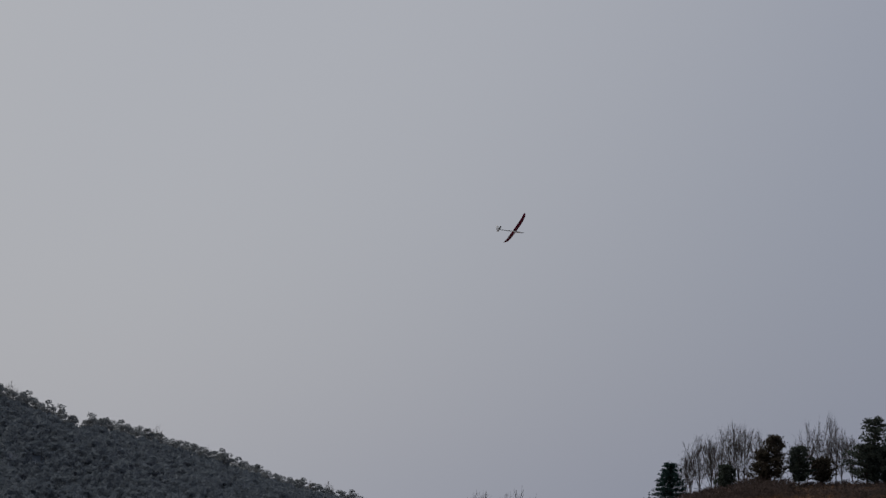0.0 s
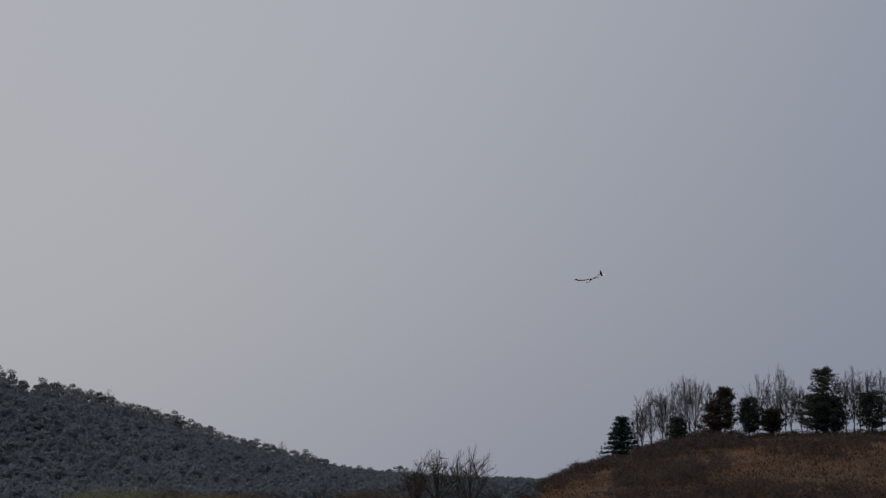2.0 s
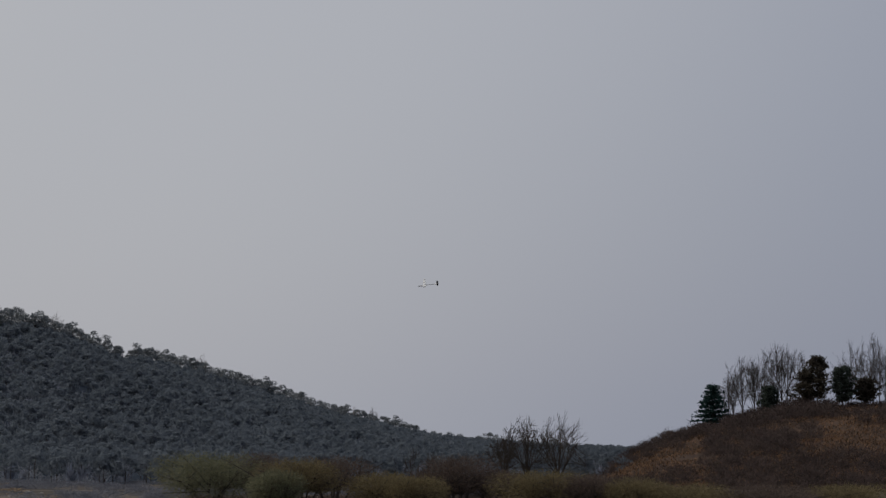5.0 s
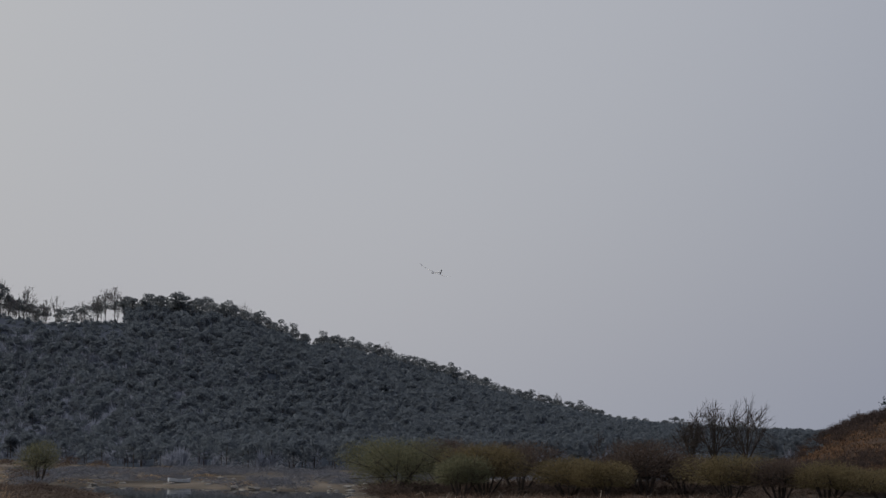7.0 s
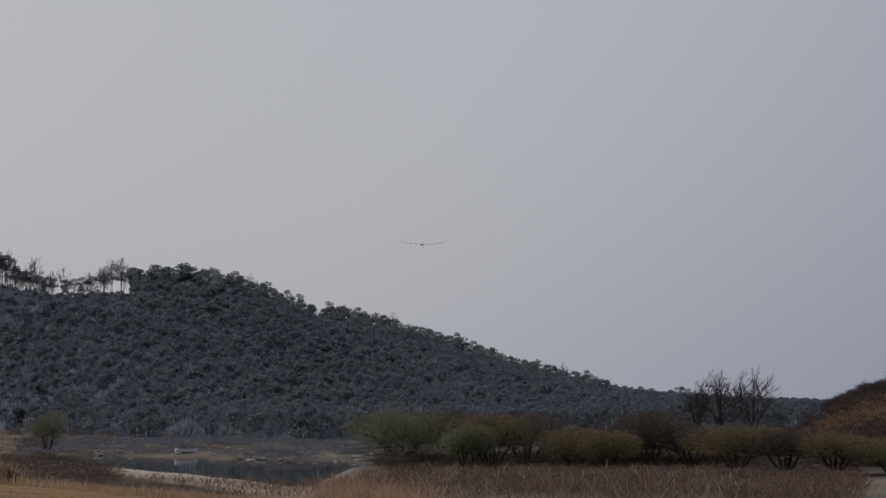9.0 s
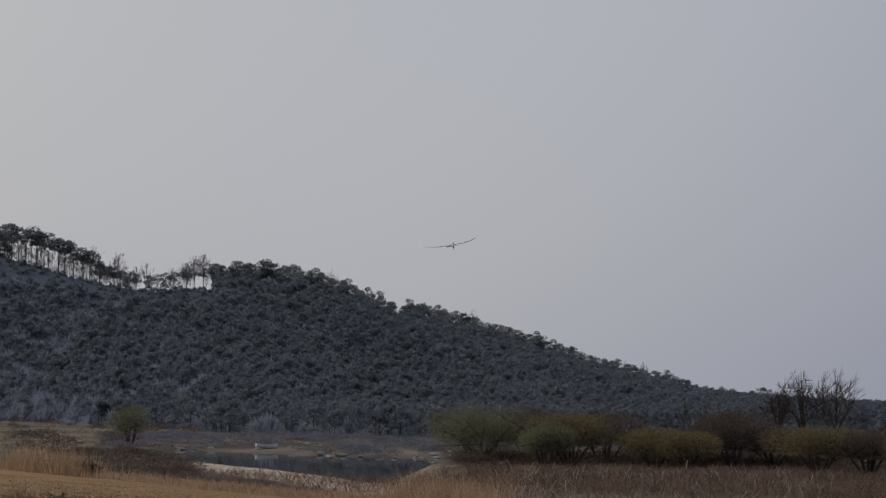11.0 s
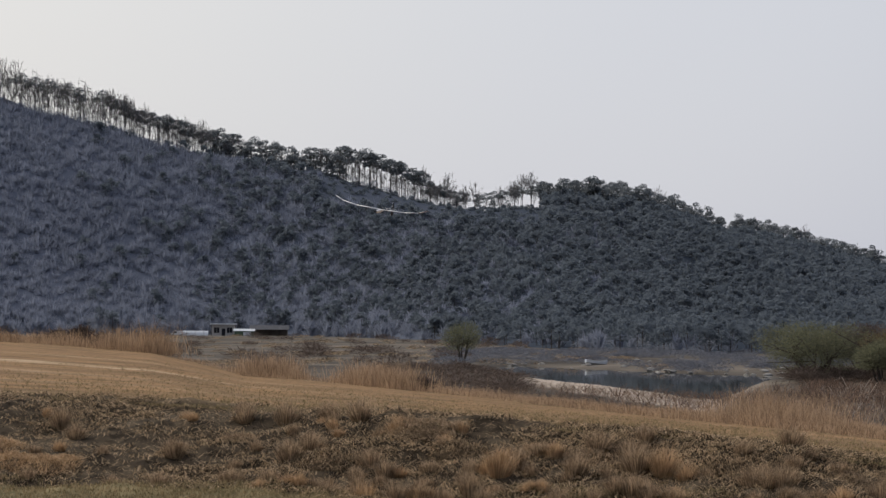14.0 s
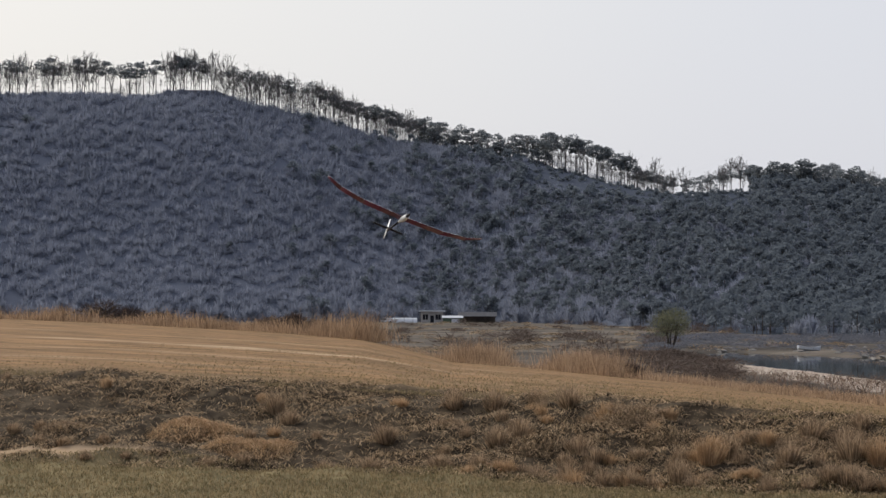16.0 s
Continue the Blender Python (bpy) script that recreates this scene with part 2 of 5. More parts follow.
def ground_material():
    m = material("ground_earth", (0.26, 0.18, 0.105), (0.18, 0.125, 0.072), 0.25, bump=0.5)
    nt = m.node_tree
    N, L = nt.nodes.new, nt.links.new
    bsdf = nt.nodes["Principled BSDF"]
    col = bsdf.inputs["Base Color"].links[0].from_socket
    tc = N("ShaderNodeTexCoord")

    def layer(attr, a, b, scale, stretch=(1, 1, 1)):
        nonlocal col
        at = N("ShaderNodeAttribute")
        at.attribute_name = attr
        mp = N("ShaderNodeMapping")
        mp.inputs["Scale"].default_value = stretch
        L(tc.outputs["Object"], mp.inputs[0])
        no = N("ShaderNodeTexNoise")
        no.inputs["Scale"].default_value, no.inputs["Detail"].default_value = scale, 8
        L(mp.outputs[0], no.inputs["Vector"])
        rp = N("ShaderNodeValToRGB")
        rp.color_ramp.elements[0].position, rp.color_ramp.elements[0].color = 0.36, (*b, 1)
        rp.color_ramp.elements[1].position, rp.color_ramp.elements[1].color = 0.64, (*a, 1)
        L(no.outputs[0], rp.inputs[0])
        mx = N("ShaderNodeMix")
        mx.data_type = "RGBA"
        L(at.outputs["Fac"], mx.inputs["Factor"])
        L(col, mx.inputs[6])
        L(rp.outputs[0], mx.inputs[7])
        col = mx.outputs[2]

    layer("lowland", (0.17, 0.145, 0.12), (0.062, 0.055, 0.048), 0.12, (0.35, 1, 1))
    layer("sand", (0.47, 0.395, 0.325), (0.33, 0.275, 0.225), 0.6)
    layer("field", (0.31, 0.189, 0.099), (0.15, 0.098, 0.056), 1.6, (0.25, 0.7, 1))
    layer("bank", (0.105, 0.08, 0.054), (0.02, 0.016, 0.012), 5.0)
    layer("lawn", (0.23, 0.185, 0.10), (0.13, 0.11, 0.06), 1.6)
    layer("stripe", (0.46, 0.335, 0.215), (0.33, 0.235, 0.145), 0.5)
    L(col, bsdf.inputs["Base Color"])
    return m


def on_path(az, r):
    """The pale trodden strip at the foot of the bank."""
    f = tab(az, B_AZ, FOOT_R)
    x, y = polar(az, r)
    return np.clip(1.5 - np.abs(r - f - 0.6) / 0.34 + 0.9 * fbm(x, y, 0.5, 3, 6), 0, 1) * np.clip((-28.6 - az + 1.6 * fbm(x, y, 1.5)) / 1.2, 0, 1)


def bank_relief(az, r):
    """Hummocks and hollows of the rough bank."""
    az, r = np.asarray(az, float), np.asarray(r, float)
    f, t = tab(az, B_AZ, FOOT_R), tab(az, B_AZ, TOP_R)
    x, y = polar(az, r)
    on = np.clip((r - f + 1.2) / 1.2, 0, 1) * np.clip((t + 0.6 - r) / 1.0, 0, 1) * (1 - 0.8 * on_path(az, r))
    return on * (0.20 * fbm(x, y, 1.3, 4, 3) + 0.06 * fbm(x, y, 0.32, 2, 9))


def make_ground():
    az = np.concatenate([np.arange(-180, -46, 3.0), np.arange(-46, 34, 0.22), np.arange(34, 180, 3.0)])
    r = np.concatenate([np.linspace(-0.02, 13, 13), np.linspace(13.4, 30, 120), np.geomspace(30.5, 240, 110), np.geomspace(250, 4800, 26)])
    A, R = np.meshgrid(az, r, indexing="ij")
    X, Y = polar(A, R)
    Z = ground_z(A, R)
    f, t = tab(A, B_AZ, FOOT_R), tab(A, B_AZ, TOP_R)
    e = tab(A, E_AZ, EDGE_R)
    onbank = np.clip((R - f + 1.2) / 1.2, 0, 1) * np.clip((t + 0.6 - R) / 1.0, 0, 1)
    Z = Z + bank_relief(A, R)
    Z = Z + (R > t) * (R < 240) * (0.01 * bumps(X, Y, 3.0, 1) + 0.05 * bumps(X, Y, 11.0, 5))
    Z = Z + (R > e + 8) * (R < 500) * (0.22 - 0.16 * (A > -11) * (A < 1)) * bumps(X, Y, 14.0, 2)
    V = np.stack([X, Y, Z], -1).reshape(-1, 3)
    F = grid_faces(len(az), len(r), wrap=True)
    me = mesh_from("ground", V, [F])
    nz = bumps(X, Y, 4.0, 4)
    low = np.clip((R - e - 1 + 2 * nz) / 5, 0, 1)
    nw = tab(A, W_AZ, NEAR_W)
    beach = np.clip((R - (nw - 37 - 4 * nz)) / 6, 0, 1) * np.clip((nw + 8 - R) / 6, 0, 1) * np.clip((A + 9.3) / 1.0, 0, 1) * np.clip((-0.5 - A) / 2, 0, 1)
    spit = np.clip((R - 48 - 3 * nz) / 4, 0, 1) * np.clip((70 - 0.9 * (A - 2) + 2 * nz - R) / 4, 0, 1) * np.clip((A - 0.5) / 1.5, 0, 1)
    far = np.clip((R - 165) / 5, 0, 1) * np.clip((330 - R) / 40, 0, 1) * 0.6 * np.clip(bumps(X, Y * 3, 16.0, 8) - 0.1, 0, 1)
    sand = np.clip(beach + spit + far * 0.2, 0, 1)
    lawn = np.clip((f - R + 0.3 * nz) / 0.8, 0, 1)
    path = on_path(A, R)
    sand = np.clip(sand + path, 0, 1)
    along = np.clip((R - t) / (e - t), 0, 1) + 0.012 * nz + 0.03 * fbm(X, Y, 5.0)
    stripe = sum(w * np.clip(1.2 - np.abs(along - c) / d, 0, 1) for c, d, w in ((0.31, 0.024, 1.0), (0.17, 0.014, 0.4), (0.50, 0.03, 0.35), (0.10, 0.014, 0.3)))
    stripe = 1.3 * stripe * np.clip(0.5 + 1.8 * fbm(X * 0.3, Y, 2.0, 4, 5), 0, 1) * np.clip((-10 - A) / 6, 0.25, 1)
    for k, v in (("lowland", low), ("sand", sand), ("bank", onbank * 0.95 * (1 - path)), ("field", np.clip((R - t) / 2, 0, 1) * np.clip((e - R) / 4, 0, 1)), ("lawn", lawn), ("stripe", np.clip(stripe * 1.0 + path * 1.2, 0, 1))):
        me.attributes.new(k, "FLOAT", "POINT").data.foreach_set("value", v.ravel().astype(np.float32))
    me.polygons.foreach_set("use_smooth", np.ones(len(F), bool))
    me.materials.append(ground_material())
    tagged(new("ground", me), "dry mown grass field, rough bank and sandy river flats", "ground", kind="structure")


make_ground()


def make_river():
    az = np.arange(-11, 60, 0.5)
    nw, fw = tab(az, W_AZ, NEAR_W) - 5, tab(az, W_AZ, FAR_W) + 5
    rows = np.linspace(0, 1, 8)
    R = nw[:, None] + (fw - nw)[:, None] * rows[None]
    X, Y = polar(az[:, None], R)
    me = mesh_from("river", np.stack([X, Y, np.full_like(X, WATER_Z)], -1).reshape(-1, 3), [grid_faces(len(az), 8)])
    m = bpy.data.materials.new("river_water")
    m.use_nodes = True
    b = m.node_tree.nodes["Principled BSDF"]
    b.inputs["Base Color"].default_value = (0.032, 0.034, 0.027, 1)
    b.inputs["Roughness"].default_value = 0.03
    N, L = m.node_tree.nodes.new, m.node_tree.links.new
    tc, mp, no, bp = N("ShaderNodeTexCoord"), N("ShaderNodeMapping"), N("ShaderNodeTexNoise"), N("ShaderNodeBump")
    mp.inputs["Scale"].default_value = (0.15, 0.5, 1)
    no.inputs["Scale"].default_value = 1.0
    bp.inputs["Strength"].default_value, bp.inputs["Distance"].default_value = 0.07, 0.1
    L(tc.outputs["Object"], mp.inputs[0])
    L(mp.outputs[0], no.inputs["Vector"])
    L(no.outputs[0], bp.inputs["Height"])
    L(bp.outputs[0], b.inputs["Normal"])
    me.materials.append(m)
    tagged(new("water", me), "calm grey-green river water between sandy banks", "water", kind="structure")


make_river()

# ---- the wooded hill across the river ----
TREE_H = 13.5
CREST = [(-70, 7.0), (-50, 8.0), (-40, 8.3), (-34, 8.25), (-31, 8.4), (-29.5, 8.25), (-27.8, 8.6), (-26.6, 8.6), (-25.5, 8.15), (-23.2, 7.7), (-22.2, 7.3),
         (-20.8, 6.9), (-19.3, 6.47), (-17.7, 6.13), (-17, 5.93), (-16.2, 5.98), (-15.2, 6.0), (-13.9, 5.68), (-12.7, 5.2),
         (-11.8, 4.75), (-11.4, 4.55), (-10.4, 4.5), (-9, 4.75), (-8.2, 4.95), (-7.2, 5.05), (-6, 4.97), (-4.9, 4.7), (-4, 4.4),
         (-2.6, 3.76), (-2.1, 3.5), (-1.4, 3.64), (0.1, 3.34), (1.7, 2.82), (3, 2.41), (4.4, 1.87), (6.5, 1.4), (7.4, 1.13),
         (8.5, 0.8), (9.8, 0.68), (10.8, 0.64), (14, 0.3), (15, 0.2), (18, -0.1), (24, -0.4)]
C_AZ, C_EL = [c[0] for c in CREST], [c[1] for c in CREST]
D_AZ = [-70, -34, -8, 0, 5, 10, 15, 24]
D_R = [720, 700, 700, 760, 850, 1000, 1200, 1300]


def stature(az):
    """How tall the ridge trees grow along the ridge, as a share of the tallest."""
    return tab(az, [-27, -20, -19, -15.9, -15, -12.4, -11.5, -9, -8.2], [1.08, 1.0, 0.74, 0.74, 1.0, 1.0, 0.7, 0.7, 0.84])


def crest(az):
    """Distance and ground height of the ridge line at a bearing."""
    d = sum(tab(np.asarray(az) + o, D_AZ, D_R) for o in (-3, -1.5, 0, 1.5, 3)) / 5
    return d, 1.7 + d * np.tan(np.radians(tab(az, C_AZ, C_EL))) - TREE_H * stature(az)


H_AZ = [-70, -16, -11, -7, 0, 8, 15, 24]
H_R = [520, 500, 330, 246, 236, 240, 262, 300]


def eased(az, xs, ys, w):
    """A table lookup averaged over a span of bearings."""
    return sum(tab(np.asarray(az) + o, xs, ys) for o in np.linspace(-w, w, 9)) / 9


def hill_z(az, r):
    d, h = crest(az)
    soft = sum(crest(np.asarray(az) + o)[1] for o in np.linspace(-4, 4, 9)) / 9
    foot = eased(az, H_AZ, H_R, 3)
    s = np.clip((r - foot) / (d - foot), 0, 1)
    x, y = polar(az, r)
    h = soft + (h - soft) * s ** 5
    s0 = tab(az, [-16, -7], [1.0, 1.6])
    up = h * (0.55 * s ** s0 + 0.45 * (s * s * (3 - 2 * s)) ** s0) - 2.6 * (1 - s)
    back = np.clip((r - d) / 130, 0, 2)
    rough = np.sin(np.pi * np.clip(s, 0, 1)) * (2 * fbm(x, y, 150, 2, 2)) * np.clip(h / 40, 0.1, 1)
    return up - np.where(r > d, h * 0.6 * back ** 0.8, 0) + rough - 2.0 * (s <= 0)


def pine_share(az, x, y):
    """How much of the canopy is pine: patches, weighted towards the low end to darken it."""
    return np.clip(tab(az, [-36, -27, -22, -17, -13, -8, -4, 16], [0.0, 0.0, 0.05, 0.25, 0.45, 0.8, 1.0, 1.0]) + 0.35 * np.clip((az + 24) / 10, 0.1, 1) * fbm(x, y, 95, 3, 3), 0, 1)


def make_hill():
    az = np.concatenate([np.arange(-70, -36, 0.5), np.arange(-36, 17, 0.15), np.arange(17, 24.01, 0.5)])
    k = np.concatenate([np.linspace(-0.02, 1, 140), np.linspace(1.02, 1.9, 12)])
    A = np.repeat(az[:, None], len(k), 1)
    foot = eased(az, H_AZ, H_R, 3)
    R = foot[:, None] + (crest(az)[0] - foot)[:, None] * k[None]
    X, Y = polar(A, R)
    wood = np.clip(np.minimum(k, 0.97 - k) * 9, 0, 1)[None] * np.clip(R / 620, 0.3, 1)
    Z = hill_z(A, R) + wood * (3.6 + 0.4 * fbm(X, Y, 9.0, 3, 1))
    me = mesh_from("hill", np.stack([X, Y, Z], -1).reshape(-1, 3), [grid_faces(len(az), len(k))])
    me.polygons.foreach_set("use_smooth", np.ones(len(me.polygons), bool))
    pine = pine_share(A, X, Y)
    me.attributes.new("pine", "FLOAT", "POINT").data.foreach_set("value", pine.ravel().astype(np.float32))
    m = hazy_hill
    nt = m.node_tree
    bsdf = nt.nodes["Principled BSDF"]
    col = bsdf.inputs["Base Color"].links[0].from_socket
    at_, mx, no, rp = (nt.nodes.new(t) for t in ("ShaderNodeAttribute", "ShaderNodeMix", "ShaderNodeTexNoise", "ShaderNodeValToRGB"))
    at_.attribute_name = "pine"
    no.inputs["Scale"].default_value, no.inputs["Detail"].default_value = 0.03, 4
    # pine tones of the canopy, blued for haze as well
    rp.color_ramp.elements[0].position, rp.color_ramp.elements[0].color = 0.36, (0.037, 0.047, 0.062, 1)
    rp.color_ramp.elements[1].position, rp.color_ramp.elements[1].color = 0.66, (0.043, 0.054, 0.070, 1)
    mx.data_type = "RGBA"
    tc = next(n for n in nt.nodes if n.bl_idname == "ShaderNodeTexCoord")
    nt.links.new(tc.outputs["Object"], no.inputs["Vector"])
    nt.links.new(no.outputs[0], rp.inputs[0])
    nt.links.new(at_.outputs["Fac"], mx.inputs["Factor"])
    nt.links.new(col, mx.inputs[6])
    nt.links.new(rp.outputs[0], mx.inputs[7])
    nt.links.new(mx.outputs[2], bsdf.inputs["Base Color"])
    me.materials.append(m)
    tagged(new("hill", me), "steep hill slope under a haze-tinted leafless and pine canopy", "hill", kind="structure")


make_hill()


# ---- tree templates: arrays of wood and foliage, about one metre per unit ----
def vase_arrays(seed, height, width, stems=7, limbs=9, twigs=7, trunk=0.16, min_r=0.016, fork=0.2, segs=(4, 3, 2)):
    """A leafless tree whose upswept stems, limbs and twigs fill a rounded crown."""
    rng = np.random.default_rng(seed)
    P0, P1, R0, R1 = [], [], [], []

    def arc(a, b, r0, r1, n, rise):
        mid = a * 0.5 + b * 0.5 + np.array([0, 0, rise]) + (a - b) * np.array([0.08, 0.08, 0])
        f = np.linspace(0, 1, n + 1)[:, None]
        pts = a * (1 - f) ** 2 + 2 * mid * f * (1 - f) + b * f * f
        rr = r0 + (r1 - r0) * f[:, 0]
        for i in range(n):
            P0.append(pts[i]), P1.append(pts[i + 1]), R0.append(rr[i]), R1.append(rr[i + 1])
        return pts

    def dome(a, d):
        return np.array([math.cos(a) * d * width / 2, math.sin(a) * d * width / 2, height * (0.36 + 0.64 * math.sqrt(max(1 - d * d, 0)))])

    base = np.array([rng.normal(0, 0.02) * height, rng.normal(0, 0.02) * height, fork * height])
    arc(np.zeros(3), base, trunk, trunk * 0.8, 2, 0)
    for k in range(stems):
        a = 2 * math.pi * (k + rng.uniform(-0.3, 0.3)) / stems
        d = 0.1 if k == 0 else rng.uniform(0.35, 0.9)
        start = base * rng.uniform(0.8, 1.0) if k % 2 else base + np.array([0, 0, rng.uniform(0, 0.15) * height])
        if k % 2 == 0:
            arc(base, start, trunk * 0.7, trunk * 0.6, 1, 0)
        pts = arc(start, dome(a, d) * rng.uniform(0.86, 1.0), trunk * 0.5, min_r, segs[0], 0.0)
        for j in range(limbs):
            f = rng.uniform(0.25, 0.95) * segs[0]
            i = min(int(f), segs[0] - 1)
            q = pts[i] + (pts[i + 1] - pts[i]) * (f - i)
            e = dome(a + rng.normal(0, 0.7), min(max(d + rng.normal(0.1, 0.35), 0), 1)) * rng.uniform(0.82, 1.03)
            e = q + (e - q) * rng.uniform(0.6, 1.0)
            lp = arc(q, e, max(trunk * 0.2, min_r), min_r * 0.8, segs[1], -0.02 * height)
            for _ in range(twigs):
                g = rng.uniform(0.3, 1.0) * segs[1]
                i2 = min(int(g), segs[1] - 1)
                p = lp[i2] + (lp[i2 + 1] - lp[i2]) * (g - i2)
                v = (e - q) / (np.linalg.norm(e - q) + 1e-6) + rng.normal(0, 0.45, 3) + np.array([0, 0, 0.35])
                v *= height * rng.uniform(0.05, 0.12) / np.linalg.norm(v)
                arc(p, p + v, min_r, min_r * 0.6, segs[2], 0.0)
    V, F = prisms(P0, P1, R0, R1)
    return V, [F]


def pine_arrays(seed, height, spread, low=0.15, limbs=64, per=64, leaf=0.22):
    """Wood and needles of a broad irregular pine: limbs at all heights, needles along their outer half."""
    rng = np.random.default_rng(seed)
    P0, P1, R0, R1, C = [np.zeros(3)], [np.array([rng.normal(0, 0.2), rng.normal(0, 0.2), height * 0.97])], [0.16], [0.03], []
    side = rng.uniform(0, 2 * math.pi)
    for k in range(limbs):
        f = low + (0.97 - low) * (k + rng.uniform(0, 1)) / limbs
        a = 2.4 * k + rng.uniform(-0.6, 0.6)
        g = (f - low) / (0.97 - low)
        ln = spread * (0.35 + 0.65 * (1 - g) ** 0.7) * min(1, 0.45 + 2.5 * g) * rng.uniform(0.5, 1.15) * (1 + 0.25 * math.cos(a - side))
        base = np.array([0, 0, height * f * 0.96])
        end = base + np.array([math.cos(a) * ln, math.sin(a) * ln, ln * rng.uniform(0.02, 0.4)])
        P0.append(base), P1.append(end), R0.append(0.05), R1.append(0.015)
        q = rng.uniform(0.25, 1.05, per)[:, None]
        C.append(base + (end - base) * q + rng.normal(size=(per, 3)) * np.array([0.3, 0.3, 0.15]) * (0.5 + 0.16 * spread))
    Vw, Fw = prisms(P0, P1, R0, R1, 4)
    Vn, Fn = sprays(np.concatenate(C), leaf, rng, 0.6, 0.5)
    return (Vw, [Fw]), (Vn, [Fn])


def umbrella_arrays(seed, height, spread, clumps=8, per=44, leaf=0.32, low=0.62, flat=0.7, taper=0.0, puff=1.0):
    """Wood and needles of a mountain pine: bare bent trunk, rounded shelves of needles on top."""
    rng = np.random.default_rng(seed)
    bend = rng.normal(0, 0.035, 2) * height
    P0, P1, R0, R1, C = [], [], [], [], []
    line = [np.array([bend[0] * f * f, bend[1] * f * f, height * 0.92 * f]) for f in np.linspace(0, 1, 5)]
    for i in range(4):
        P0.append(line[i]), P1.append(line[i + 1]), R0.append(0.2 - 0.035 * i), R1.append(0.165 - 0.035 * i)
    for k in range(clumps):
        top = k < 2
        f = 0.94 if top else rng.uniform(low, 0.92)
        a = 2.4 * k + rng.uniform(-0.4, 0.4)
        reach = spread * (rng.uniform(0, 0.3) if top else rng.uniform(0.45 - 0.3 * taper, 0.8) * (1 - taper * (f - low) / (0.94 - low)))
        base = np.array([bend[0] * f * f, bend[1] * f * f, height * (f - 0.06)])
        hub = np.array([bend[0] + math.cos(a) * reach, bend[1] + math.sin(a) * reach, height * f])
        P0.append(base), P1.append(hub), R0.append(0.08), R1.append(0.03)
        w = puff * spread * rng.uniform(0.38, 0.56) * (1 - 0.4 * taper * (f - low) / (0.94 - low))
        u = rng.normal(size=(per, 3))
        u /= np.linalg.norm(u, axis=1)[:, None]
        u[:, 2] = np.where(u[:, 2] < -0.3, -0.3, u[:, 2])
        C.append(hub + u * (rng.uniform(0.3, 1, per) ** 0.4)[:, None] * np.array([w, w, w * flat]))
    Vw, Fw = prisms(P0, P1, R0, R1, 3)
    Vn, Fn = sprays(np.concatenate(C), leaf, rng, 0.8, 0.55)
    return (Vw, [Fw]), (Vn, [Fn])


def dome_arrays(seed, width, height, twigs=900, leaf=0.25, stems=5, hang=0.35, skirt=0.12, thick=0.09):
    """Wood and twig sprays of a many-stemmed willow or bush with a rounded crown."""
    rng = np.random.default_rng(seed)
    P0, P1, R0, R1, C = [], [], [], [], []
    lobes = []
    for k in range(stems):
        a = 2 * math.pi * (k + rng.uniform(-0.3, 0.3)) / stems
        d = rng.uniform(0.25, 0.62)
        hub = np.array([math.cos(a) * width / 2 * d, math.sin(a) * width / 2 * d, height * rng.uniform(0.40 + skirt * 0.4, 0.68)])
        foot = np.array([math.cos(a) * 0.25, math.sin(a) * 0.25, 0])
        mid = foot * 0.45 + hub * 0.55 + rng.normal(0, 0.15, 3)
        P0 += [foot, mid]
        P1 += [mid, hub]
        R0 += [thick, thick * 0.7]
        R1 += [thick * 0.7, thick * 0.35]
        lobes.append((hub, width * rng.uniform(0.24, 0.33), height * rng.uniform(0.28, 0.37)))
        for _ in range(6):
            e = hub + rng.normal(size=3) * np.array([width * 0.16, width * 0.16, height * 0.14])
            P0.append(mid + (hub - mid) * rng.uniform(0, 1)), P1.append(e), R0.append(0.05), R1.append(0.015)
    lobes.append((np.array([0, 0, height * 0.68]), width * 0.30, height * 0.32))
    per = twigs // len(lobes)
    for hub, w, h in lobes:
        u = rng.normal(size=(per, 3))
        u /= np.linalg.norm(u, axis=1)[:, None]
        rad = rng.uniform(0.25, 1.0, per) ** 0.5
        c = hub + u * rad[:, None] * np.array([w, w, h])
        c[:, 2] = np.where(c[:, 2] < height * skirt, height * rng.uniform(skirt, 0.8, per), c[:, 2])
        C.append(c)
    C = np.concatenate(C)
    n = len(C)
    a = rng.normal(size=(n, 3)) * np.array([0.6, 0.6, 0.5])
    out = C - np.array([0, 0, height * 0.3])
    a += out / (np.linalg.norm(out, axis=1)[:, None] + 1e-6) * 0.9
    a[:, 2] -= hang * rng.uniform(0, 2, n)
    a /= np.linalg.norm(a, axis=1)[:, None]
    b = np.cross(a, rng.normal(size=(n, 3)))
    b /= np.linalg.norm(b, axis=1)[:, None]
    s = leaf * rng.uniform(0.5, 1.5, n)
    V = np.empty((n, 3, 3))
    V[:, 0] = C
    V[:, 1] = C + a * (s * 2.4)[:, None]
    V[:, 2] = C + a * s[:, None] + b * (s * 0.28)[:, None]
    Vw, Fw = prisms(P0, P1, R0, R1, 4)
    return (Vw, [Fw]), (V.reshape(-1, 3), [np.arange(n * 3).reshape(n, 3)])


